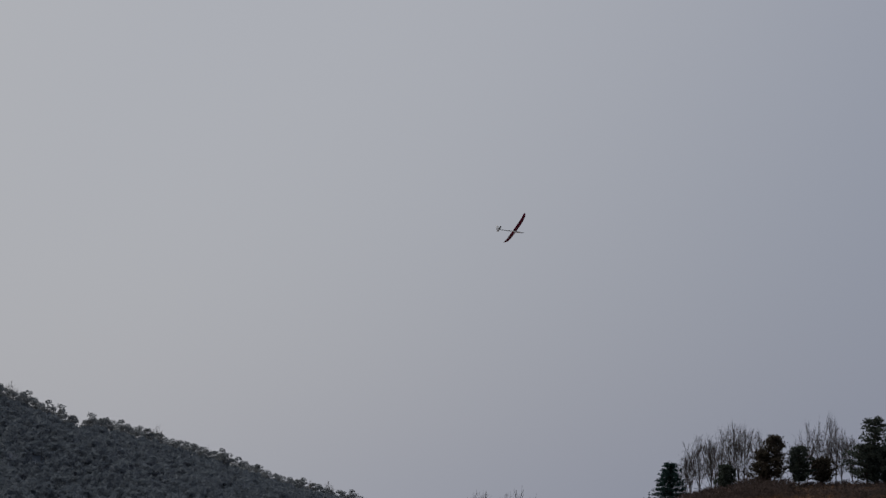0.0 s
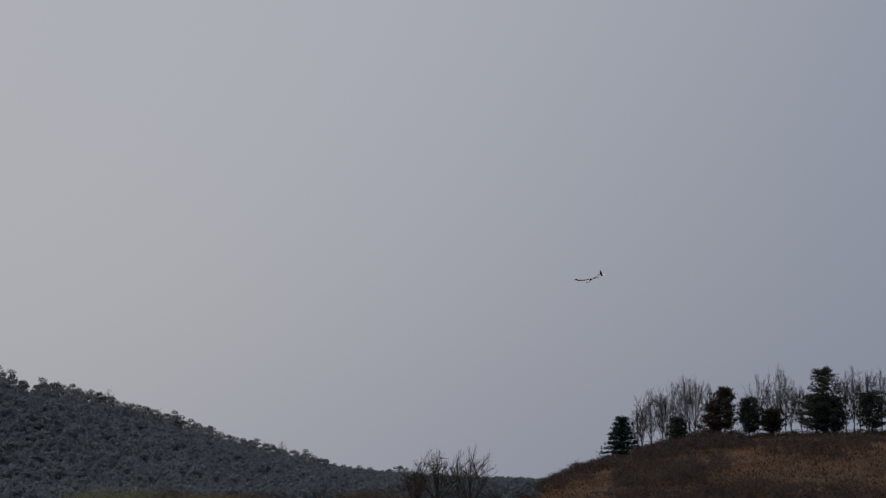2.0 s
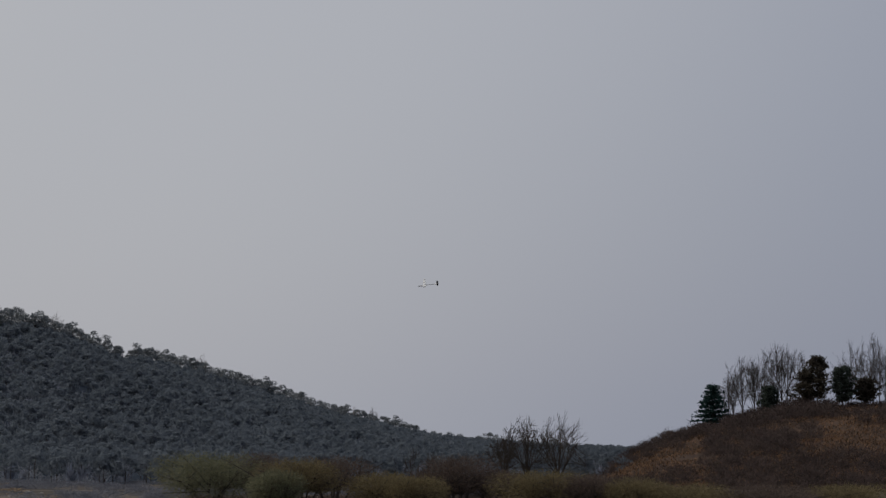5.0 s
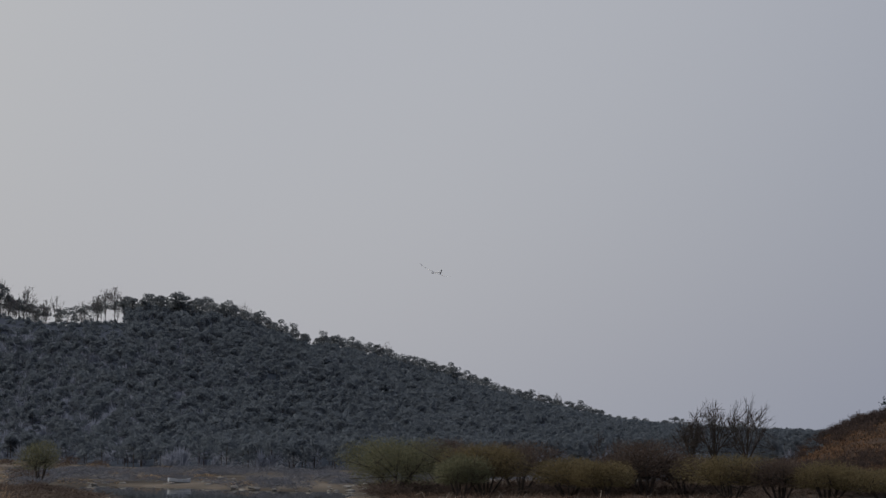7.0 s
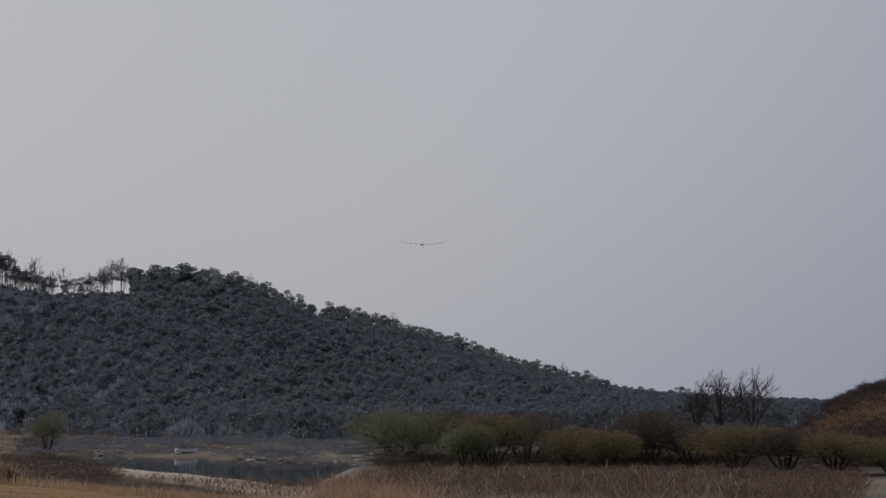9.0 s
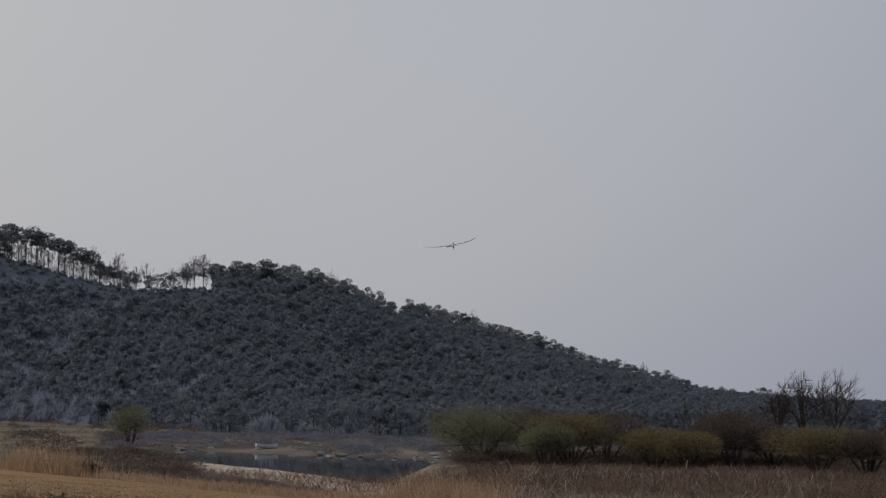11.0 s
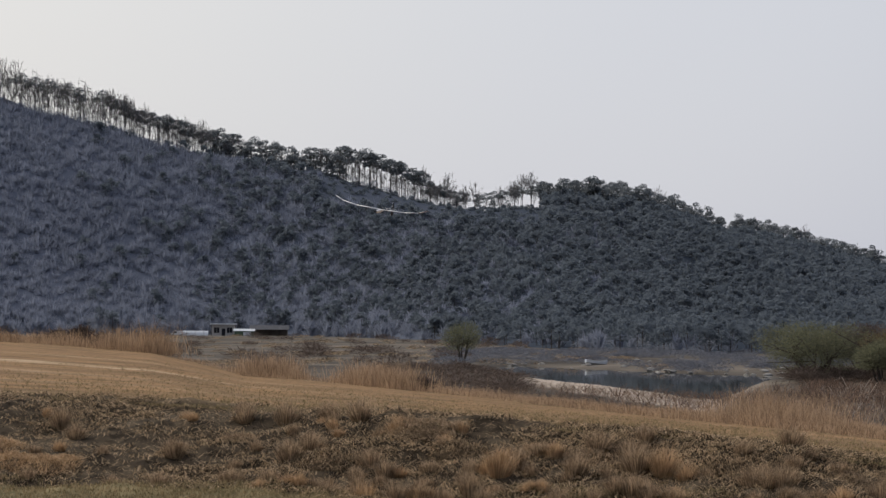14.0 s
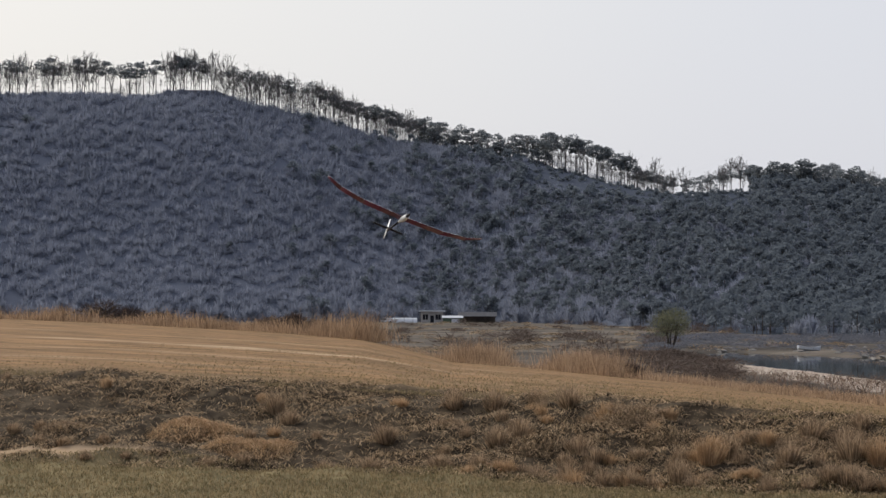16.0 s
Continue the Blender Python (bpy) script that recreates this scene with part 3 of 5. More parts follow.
def fir_arrays(seed, height, width, tiers=11, per=46, leaf=0.22):
    """Wood and needles of a layered fir with drooping tiers."""
    rng = np.random.default_rng(seed)
    P0, P1, R0, R1, C = [np.zeros(3)], [np.array([0, 0, height])], [0.13], [0.02], []
    for k in range(tiers):
        f = 0.10 + 0.88 * k / tiers
        rad = width / 2 * (1 - f) ** 0.8 * rng.uniform(0.85, 1.1)
        m = 7 if k < tiers * 0.7 else 5
        for j in range(m):
            a = 2 * math.pi * (j + rng.uniform(-0.3, 0.3)) / m + k
            r2 = rad * rng.uniform(0.75, 1.15)
            base = np.array([0, 0, height * f])
            end = np.array([math.cos(a) * r2, math.sin(a) * r2, height * f + r2 * 0.05])
            P0.append(base), P1.append(end), R0.append(0.035), R1.append(0.01)
            q = rng.uniform(0.1, 1.0, per)[:, None]
            c = base + (end - base) * q + rng.normal(size=(per, 3)) * np.array([0.14, 0.14, 0.085]) * (0.4 + width / 5)
            C.append(c)
    Vw, Fw = prisms(P0, P1, R0, R1, 4)
    Vn, Fn = sprays(np.concatenate(C), leaf, rng, 0.35, 0.5)
    return (Vw, [Fw]), (Vn, [Fn])


# ---- wood on the far hill ----
def broom_arrays(seed, height, width, n=54):
    """The upswept twigs of a leafless tree, seen from far off as a soft fan, on a short stem."""
    rng = np.random.default_rng(seed)
    a, d = rng.uniform(0, 2 * math.pi, n), rng.uniform(0, 1, n) ** 0.6
    foot = np.stack([np.cos(a) * d * 0.12 * width, np.sin(a) * d * 0.12 * width, rng.uniform(0.05, 0.6, n) * height], -1)
    z = height * np.sqrt(np.clip(1 - 0.75 * d * d, 0, 1)) * rng.uniform(0.75, 1.05, n)
    tip = np.stack([np.cos(a) * d * width / 2, np.sin(a) * d * width / 2, np.maximum(z, foot[:, 2] + 0.1 * height)], -1)
    side = rng.normal(size=(n, 3)) * np.array([1, 1, 0.2]) * 0.21
    V = np.stack([foot - side, foot + side, tip], 1).reshape(-1, 3)
    Vt, Ft = prisms([[0, 0, 0]], [[0, 0, height * 0.8]], [0.13], [0.04], 3)
    return np.concatenate([V, Vt]), [np.arange(3 * n).reshape(n, 3), Ft + 3 * n]


def woods():
    rng = np.random.default_rng(11)
    pine_t = [umbrella_arrays(40 + k, 13, rng.uniform(2.9, 3.8), 10, 64) for k in range(7)]
    bare_t = [vase_arrays(60 + k, 13.5, 8.5, 6, 6, 4, 0.16, 0.036, 0.3, (3, 2, 1)) for k in range(6)]
    low_t = [umbrella_arrays(86 + k, 9.5, 2.8, 11, 40, 0.38, 0.3, 0.75) for k in range(5)]

    def plant(name, label, cat, az, k, kinds, scale, mats):
        """Trees at bearings az and fractions k of the way up to the ridge."""
        d, foot = crest(az)[0], eased(az, H_AZ, H_R, 3)
        r = foot + (d - foot) * k
        x, y = polar(az, r)
        P = np.stack([x, y, hill_z(az, r) - 0.3], -1)
        soups = [Soup() for _ in mats]
        scale = scale * np.where(k > 0.94, stature(az), 1.0)
        pick = rng.integers(0, len(kinds), len(az))
        turn = rng.uniform(0, 6.28, len(az))
        for i, tpl in enumerate(kinds):
            sel = pick == i
            if not sel.any():
                continue
            pieces = tpl if len(mats) > 1 else (tpl,)
            for s, t in zip(soups, pieces):
                add_all(s, *scatter(t, P[sel], turn[sel], scale[sel]))
        root = tagged(new(name), label, cat, kind="stuff")
        for s, (pn, mat) in zip(soups, mats):
            ob = part(pn, s.mesh(pn, mat), root)
            ob["kind"] = "stuff"

    def near_size(az, k):
        """Trees nearer the camera are shrunk to fit its view of the slope."""
        d, foot = crest(az)[0], eased(az, H_AZ, H_R, 3)
        return np.clip((foot + (d - foot) * k) / 620, 0.5, 1.0) ** 0.8

    def along(lo, hi, step, jitter=0.5):
        a = np.arange(lo, hi, step)
        return a + rng.uniform(-jitter, jitter, len(a)) * step

    # crest rows
    az = np.concatenate([along(-48, -31, 0.5), along(-31, -27.4, 0.36), along(-27.4, -23, 0.6), along(-23, -19.6, 0.22), along(-19.6, -15.2, 0.2), along(-15.2, -11.4, 0.17), along(-11.4, -8.3, 0.24), along(-8.4, 15.5, 0.2), along(-8.4, 15.5, 0.25)])
    k = 1.0 + rng.uniform(-0.10, 0.03, len(az)) * np.where((az < -19.6) | (az > -15.2) & (az < -8.3), 0.2, 0.7)
    plant("ridge_pine_wood", "umbrella-crowned pines lining the hill ridge, needles paled for haze", "pine wood", az, k, pine_t, rng.uniform(0.98, 1.1, len(az)) * np.where((az > -19.5) & (az < -12.5), 1.13, 1.0),
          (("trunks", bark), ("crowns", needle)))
    pole_t = [vase_arrays(70 + k, 12, 3.6, 3, 5, 4, 0.12, 0.036, 0.5, (3, 2, 1)) for k in range(5)]
    az = np.concatenate([along(-26.5, -19.3, 0.085), along(-19.3, -15.4, 0.16), along(-15.4, -11.2, 0.05), along(-48, -27, 0.4)])
    plant("ridge_young_wood", "close-set slender grey trunks below the ridge crowns", "young wood", az, 1.0 - rng.uniform(-0.03, 0.09, len(az)) * np.where(az < -27, 0.3, 1), pole_t,
          rng.uniform(0.55, 1.1, len(az)), (("trunks", bark_pale),))
    bush_t = [dome_arrays(94 + k, 4.5, 3.4, 120, 0.36, 4, 0.0)[1] for k in range(3)]
    az = np.concatenate([along(-48, -28, 0.2), along(-28, -19, 0.07), along(-19, -15, 0.12), along(-15, -11.6, 0.09), along(-11.6, -8.3, 0.13)])
    plant("ridge_undergrowth", "haze-grey undergrowth along the foot of the ridge trees", "scrub", az, 1.0 + rng.uniform(-0.05, 0.01, len(az)), bush_t,
          rng.uniform(0.5, 1.3, len(az)) * np.where(az > -11.7, 0.65, np.where(az > -26, 0.9, 0.35)), (("twigs", hazy_twig),))
    az = np.concatenate([along(-19.6, -15.2, 0.075), along(-8.2, 15, 0.11), along(-11.2, -9.6, 0.5)])
    plant("ridge_thicket", "low pines filling the ridge wood, needles paled for haze", "pine wood", az, rng.uniform(0.93, 1.01, len(az)), low_t,
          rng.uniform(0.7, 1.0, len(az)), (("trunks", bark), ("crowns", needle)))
    az = np.concatenate([along(-48, -36, 0.25), along(-36, -30.6, 0.17), along(-30.6, -28.2, 0.4), along(-28.2, -19, 0.12), along(-19, -9, 0.5), along(-12, -8.2, 0.4), along(-6, 15, 1.6)])
    plant("ridge_bare_wood", "leafless grey deciduous trees along the hill ridge", "bare wood", az, 1.0 + rng.uniform(-0.07, 0.04, len(az)), bare_t,
          rng.uniform(0.8, 1.35, len(az)), (("trunks", bark_pale),))
    lone_t = [vase_arrays(76 + k, 12.5, 9.5, 7, 7, 5, 0.18, 0.04, 0.3, (3, 2, 1)) for k in range(3)]
    az = np.array([-11.75, -11.3, -9.75, -9.3, -9.05, -8.75, -8.45])
    plant("saddle_bare_wood", "spreading leafless trees in the ridge saddle", "bare wood", az, np.full(len(az), 1.0), lone_t, np.array([1.4, 1.0, 1.0, 1.4, 1.65, 1.7, 1.2]), (("trunks", bark_pale),))
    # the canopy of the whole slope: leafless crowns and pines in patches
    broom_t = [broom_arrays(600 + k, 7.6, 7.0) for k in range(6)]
    slope_t = [umbrella_arrays(620 + k, 8.0, 2.9, 5, 27, 0.56, 0.4, 0.85) for k in range(5)]
    n = 18500
    az = rng.uniform(-37, 16, n)
    k = rng.uniform(0, 1, n) ** 0.8 * np.where(az < -8.3, 0.935, 0.985) + 0.005
    d, foot = crest(az)[0], eased(az, H_AZ, H_R, 3)
    x, y = polar(az, foot + (d - foot) * k)
    pine = rng.uniform(0, 1, n) < pine_share(az, x, y)
    size = rng.uniform(0.75, 1.05, n) * near_size(az, k) * np.where((k > 0.88) & (az < -8.3), 0.65, 1) * np.where((k > 0.72) & (az > -16) & (az < -8.3), 0.62, 1)
    pine &= rng.uniform(0, 1, n) < 0.8
    q = pine
    plant("slope_pine_wood", "dense pines in patches on the hill slope, needles blued for haze", "pine wood", az[q], k[q], slope_t, size[q], (("trunks", bark), ("crowns", needle_slope)))
    q = ~pine & (rng.uniform(0, 1, n) < np.where(az > -5, 0.5, 1.0))
    plant("slope_bare_wood", "leafless trees covering the hill slope, tinted blue-grey for haze", "bare wood", az[q], k[q], broom_t, size[q], (("twigs", hazy_twig),))
    pale_t = [dome_arrays(90 + k, 7, 5.0, 260, 0.3, 4, 0.0)[1] for k in range(3)]
    n = 70
    az = np.concatenate([rng.normal(-23.4, 0.8, n), rng.normal(-4.5, 2.0, 40)])
    k = np.concatenate([np.abs(rng.normal(0.07, 0.05, n)), np.abs(rng.normal(0.06, 0.05, 40))])
    plant("pale_bushes", "pale grey bushes, tinted for haze, low on the wooded slope", "bushes", az, k, pale_t, rng.uniform(0.5, 1.0, len(az)) * near_size(az, k), (("twigs", pale_brush),))


woods()

# ---- the dry knoll on the near bank, with its trees ----
K_AZ = [11, 12.5, 13.4, 14.4, 15.2, 16.3, 17.3, 18.2, 19, 20.1, 21.6, 23.5, 26, 32, 40]
K_EL = [-1.5, -1.25, -0.95, -0.32, 0.2, 0.7, 0.95, 1.14, 1.3, 1.6, 1.71, 1.78, 1.8, 1.7, 1.0]
K_D = 300


def knoll_z(az, r):
    h = 1.7 + K_D * np.tan(np.radians(tab(az, K_AZ, K_EL)))
    s = np.clip((r - 205) / (K_D - 205), 0, 1)
    x, y = polar(az, r)
    edge = np.clip((40 - az) / 6, 0, 1)
    z = -3.2 + (h + 3.2) * (0.75 * s + 0.25 * s * s * (3 - 2 * s)) * edge
    z = z - np.clip((r - K_D) / 90, 0, 1) ** 1.5 * (h + 4)
    return z + np.sin(math.pi * s) * (0.7 * bumps(x, y, 12, 1) + 0.35 * bumps(x, y, 4, 3))


def make_knoll():
    az = np.arange(10.5, 40.01, 0.15)
    r = np.concatenate([np.linspace(203, K_D, 60), np.linspace(K_D + 2, 395, 14)])
    A, R = np.meshgrid(az, r, indexing="ij")
    X, Y = polar(A, R)
    me = mesh_from("knoll", np.stack([X, Y, knoll_z(A, R)], -1).reshape(-1, 3), [grid_faces(len(az), len(r))])
    me.polygons.foreach_set("use_smooth", np.ones(len(me.polygons), bool))
    me.materials.append(rhill_soil)
    tagged(new("knoll", me), "rounded knoll of dry brown grass and bare soil", "knoll", kind="structure")


make_knoll()


def on_knoll(az, r, sink=0.1):
    x, y = polar(az, r)
    return float(x), float(y), float(knoll_z(az, r)) - sink


def tree_thing(name, label, cat, wood, leaves, mats, place, turn=0.0, size=1.0, names=("trunk", "crown"), group=""):
    root = tagged(new(name), label, cat, group)
    for arrays, mat, pn in zip((wood, leaves), mats, names):
        if arrays is None:
            continue
        me = mesh_from(pn, arrays[0], arrays[1])
        me.materials.append(mat)
        part(pn, me, root)
    root.matrix_world = Matrix.Translation(place) @ pose(0, 0, 0, 0, 0, turn) @ Matrix.Diagonal((size, size, size, 1))
    return root


def knoll_trees():
    w, n = fir_arrays(5, 6.4, 7.2, 8, 80, 0.2)
    tree_thing("fir_tree", "small dark blue-green fir standing at the knoll's edge", "fir tree", w, n, (bark, needle_blue), on_knoll(17.75, 297, -0.2), size=1.2)
    rows = [(18.25, 302, 7.6), (18.65, 304, 10.6), (19.05, 303, 9.6), (19.45, 304, 10.6), (19.85, 305, 11.2), (20.25, 304, 10.4), (20.7, 306, 9.2),
            (22.25, 304, 10.2), (22.6, 305, 8.5), (23.0, 304, 11.2), (23.4, 306, 9.0), (23.75, 306, 8.0), (25.15, 306, 9.5), (25.4, 304, 10.6), (25.85, 305, 10.2), (26.3, 304, 10), (26.9, 305, 11)]
    rows = [(az, r, h * 1.15) for az, r, h in rows] + [(18.45, 306, 9.0), (19.2, 308, 10.2), (20.05, 308, 10.8), (23.2, 309, 10.4), (25.6, 309, 10.0)]
    for i, (az, r, h) in enumerate(rows):
        V, F = vase_arrays(200 + i, h * 0.98, h * 0.66, 7, 9, 7, 0.15, 0.017, 0.16)
        tree_thing("bare_tree", "leafless grey tree with upswept fine branches on the knoll", "bare tree", (V, F), None, (twig, None), on_knoll(az, r),
                   names=("trunk", ""), group="bare trees on the knoll")
    pines = [(21.2, 297, 9.0, 0.75, 0.27, 1), (20.85, 298, 6.5, 0.8, 0.28, 1), (22.0, 296, 6.8, 0.8, 0.25, 0), (24.5, 298, 11.4, 0.75, 0.26, 0), (24.2, 297, 7.0, 0.85, 0.42, 0),
             (24.75, 297, 6.4, 0.85, 0.42, 0), (19.6, 297, 4.8, 0.85, 0.3, 0), (22.75, 298, 4.6, 0.8, 0.4, 1), (26.0, 297, 7.0, 0.8, 0.4, 0), (27.2, 298, 9.0, 0.8, 0.35, 0)]
    for i, (az, r, h, c, wd, rust) in enumerate(pines):
        w, n = pine_arrays(300 + i, h * 1.06, h * wd * 1.5, max(0.06, 0.95 - c))
        tree_thing("pine_tree", "dark dense pine with drooping needles on the knoll" if not rust else "rusty brown-green pine on the knoll", "pine tree", w, n,
                   (bark, needle_rust if rust else needle_dark), on_knoll(az, r), group="pines on the knoll")
    # scrub on the slope
    rng = np.random.default_rng(77)
    t = [dome_arrays(120 + k, 3.2, 1.8, 130, 0.28, 4, 0.0)[1] for k in range(4)]
    n = 2200
    az = rng.uniform(12.5, 29, n)
    r = np.where(rng.uniform(0, 1, n) < 0.35, rng.uniform(280, 300, n), rng.uniform(208, 299, n))
    x, y = polar(az, r)
    keep = (fbm(x, y, 22, 3, 6) > np.where(az > 21.2, 0.2, -0.05)) | (r > 280) & (az > 16.5) | (r < 240) | (az > 17.4) & (az < 21.2)
    az, r, x, y = az[keep], r[keep], x[keep], y[keep]
    P = np.stack([x, y, knoll_z(az, r) - 0.1], -1)
    s = Soup()
    pick = rng.integers(0, 4, len(az))
    for i in range(4):
        q = pick == i
        add_all(s, *scatter(t[i], P[q], rng.uniform(0, 6, q.sum()), rng.uniform(0.5, 1.3, q.sum()) * np.where(az[q] < 17.6, 0.65, np.where((r[q] > 280) & ((az[q] < 18.1) | (az[q] > 21.6)), 0.42, 0.9))))
    t = Soup()
    n = 44000
    az, r = rng.uniform(12.5, 29, n), rng.uniform(208, 300, n)
    x, y = polar(az, r)
    q = fbm(x, y, 14, 3, 9) + rng.normal(0, 0.15, n) > -0.16
    P = np.stack([x[q], y[q], knoll_z(az[q], r[q]) - 0.05], -1)
    add_all(t, *blades(P, 0.6, 0.07, 1.2, rng, 0.4))
    tagged(new("knoll_grass", t.mesh("knoll_grass", rust_grass)), "rusty dry grass patches on the knoll", "dry grass", kind="stuff")
    tagged(new("knoll_scrub", s.mesh("knoll_scrub", knoll_brush)), "brown leafless scrub over the dry knoll", "scrub", kind="stuff")


knoll_trees()


# ---- willows and brush along the river ----
def at(az, r, sink=0.05):
    x, y = polar(az, r)
    return float(x), float(y), float(ground_z(az, r)) - sink


def edge_bushes():
    for i, (az, r, w, h) in enumerate([(-30.2, 116, 4.0, 1.8), (-29.4, 115, 2.6, 1.4), (-28.4, 113, 2.0, 1.1), (-24.6, 104, 2.2, 1.0), (-23.9, 103, 1.6, 1.3), (-23.2, 101, 1.4, 0.9), (-12.6, 70, 1.3, 0.5)]):
        wood, twigs = dome_arrays(520 + i, w, h, 1600, 0.12, 6, 0.0)
        tree_thing("bush", "leafless dark brown bush among the reeds", "bush", wood, twigs, (bark, knoll_brush), at(az, r), names=("trunk", "crown"), group="bushes among the reeds")


edge_bushes()


def willows():
    # bearing, distance, width, height, gold, label
    rows = [(0.75, 128, 8.8, 4.5, 0), (2.4, 131, 5.0, 4.4, 2), (3.75, 122, 5.2, 4.1, 1), (4.9, 126, 5.4, 4.2, 2), (2.95, 120, 3.6, 3.2, 0), (6.6, 120, 4.6, 3.0, 1), (7.7, 118, 4.2, 2.7, 1),
            (9.2, 122, 5.6, 4.2, 2), (8.4, 124, 4.2, 3.4, 2), (10.5, 124, 5.0, 3.2, 2), (12.0, 114, 5.4, 3.3, 1), (13.6, 113, 4.2, 2.9, 2), (15.2, 112, 4.6, 2.8, 1),
            (17.0, 112, 6.0, 2.4, 1), (19.5, 112, 6.0, 2.4, 2), (22.0, 114, 6.0, 2.4, 1)]
    for i, (az, r, w, h, g) in enumerate(rows):
        w = w * 1.22 if i else w
        wood, leaf = dome_arrays(400 + i, w, h, (13000 if i else 22000) if g < 2 else 10000, 0.105, 8, 0.3 if g < 2 else 0.0, 0.38 if i else 0.04, 0.085 if i else 0.06)
        mat = (willow_leaf, willow_gold, brush_mat)[g]
        lab = ("willow with fresh yellow-green shoots by the river", "golden-twigged willow bush by the river", "leafless brown willow bush by the river")[g]
        tree_thing("willow", lab, "willow", wood, leaf, (bark, mat), at(az, r), names=("trunk", "crown"), group="willows along the river")
    w, l = dome_arrays(450, 5.2, 4.6, 4200, 0.14, 6, 0.25, 0.34, 0.1)
    # lighter willow colour on this crown stands in for haze
    tree_thing("round_tree", "small round olive tree on the far river flat, crown paled for haze", "tree", w, l, (bark, willow_leaf), at(-11.1, 184), names=("trunk", "crown"))
    for i, (az, r, h) in enumerate([(10.7, 217, 6.8), (11.45, 215, 8.8), (12.55, 214, 9.2)]):
        V, F = vase_arrays(460 + i, h * 1.04, h * 1.05, 11, 10, 8, 0.2, 0.016, 0.15)
        tree_thing("bare_tree", "leafless dark spreading tree at the river's edge", "bare tree", (V, F), None, (bark, None), at(az, r), names=("trunk", ""), group="bare trees by the river")
    for i, (az, r, h) in enumerate([(7.6, 250, 5.5), (8.3, 252, 5.0), (8.9, 250, 4.6)]):
        V, F = vase_arrays(480 + i, h, h * 0.7, 6, 7, 5, 0.1, 0.016, 0.15)
        tree_thing("bare_tree", "thin leafless tree by the water", "bare tree", (V, F), None, (twig, None), at(az, r), names=("trunk", ""), group="bare trees by the river")


willows()


# ---- dry grass, reeds and tussocks ----
def grass():
    rng = np.random.default_rng(21)

    def spots(az, r, jitter_z=0.0):
        x, y = polar(az, r)
        return np.stack([x, y, ground_z(az, r) - 0.01], -1)

    # reeds at the field's edge, in uneven clumps
    s = Soup()
    stands = [(-35, -30.5, -1, 12, 70, 1.1), (-29, -24, -1, 10, 110, 1.05), (-34, -21.4, -1, 10, 120, 0.6), (-22.9, -21.3, -2, 5, 44, 1.4), (-18.3, -17.0, -1, 7, 48, 1.1), (-14.8, -12.9, -3, 7, 100, 1.1), (-12.4, -6, -2, 9, 60, 0.35),
              (-1.7, 1.0, 0, 9, 90, 1.05), (-5, 1.6, -1, 12, 80, 0.42), (1.8, 9, -3, 5, 40, 0.22)]
    for lo, hi, near, depth, n, hgt in stands:
        n = int(n * 1.6)
        az = rng.uniform(lo, hi, n)
        r = tab(az, E_AZ, EDGE_R) + near + rng.uniform(0, 1, n) ** 1.3 * depth
        C = spots(az, r)
        m = 64
        wide = rng.uniform(0.3, 0.9, n)
        tall = hgt * (0.25 + 1.35 * rng.beta(1.3, 1.9, n)) * (0.8 + 0.5 * fbm(C[:, 0], C[:, 1], 6.0, 3, 2))
        P = np.repeat(C, m, 0) + rng.normal(0, 1, (m * n, 3)) * np.array([1, 1, 0]) * np.repeat(wide, m)[:, None]
        add_all(s, *blades(P, np.repeat(np.maximum(tall, 0.25), m), np.hypot(P[:, 0], P[:, 1]) * 0.00011, 0.55, rng))
    tagged(new("reeds", s.mesh("reeds", straw)), "clumps of golden dry reeds at the field's edge", "reeds", kind="stuff")
    # low dry grass beyond the mown field
    s = Soup()
    n = 16000
    az = rng.uniform(-34, 9, n)
    r = tab(az, E_AZ, EDGE_R) + rng.uniform(-3.5, 14, n) * np.where(az > 1.2, 0.35, 1)
    C = spots(az, r)
    C = C[fbm(C[:, 0], C[:, 1], 3.0, 3, 8) + rng.normal(0, 0.2, n) > 0.1]
    P = np.repeat(C, 4, 0) + rng.normal(0, 0.2, (4 * len(C), 3)) * np.array([1, 1, 0])
    add_all(s, *blades(P, 0.3, 0.009, 0.9, rng))
    tagged(new("rough_grass", s.mesh("rough_grass", straw)), "knee-high dry golden grass beside the mown field", "dry grass", kind="stuff")
    # brown bramble beyond
    s = Soup()
    n = 10000
    az = rng.uniform(-13, 16, n)
    r = rng.uniform(80, 124, n) - (az > 1.5) * rng.uniform(0, 14, n)
    keep = (az > 0.5) | (rng.uniform(0, 1, n) < 0.25) & (r < 112)
    P = np.repeat(spots(az[keep], r[keep]), 6, 0)
    P += rng.normal(0, 0.35, P.shape) * np.array([1, 1, 0])
    tall = 0.45 + 0.45 * np.clip(0.5 + fbm(P[:, 0], P[:, 1], 5.0, 3, 4), 0, 1.4)
    add_all(s, *blades(P, tall, 0.012, 2.0, rng, 0.25))
    q = Soup()
    n = 420
    az = rng.uniform(1.0, 12, n)
    C = spots(az, rng.uniform(52, 108, n))
    P = np.repeat(C, 3, 0) + rng.normal(0, 0.4, (3 * n, 3)) * np.array([1, 1, 0])
    add_all(q, *blades(P, rng.uniform(0.6, 1.5, 3 * n), np.hypot(P[:, 0], P[:, 1]) * 0.00016, 1.3, rng, 0.3))
    tagged(new("bare_stems", q.mesh("bare_stems", pale_stem)), "pale bare stems leaning out of the brambles", "stems", kind="stuff")
    tagged(new("bramble", s.mesh("bramble", bramble_mat)), "tangle of leafless brown brambles on the river flat", "bramble", kind="stuff")
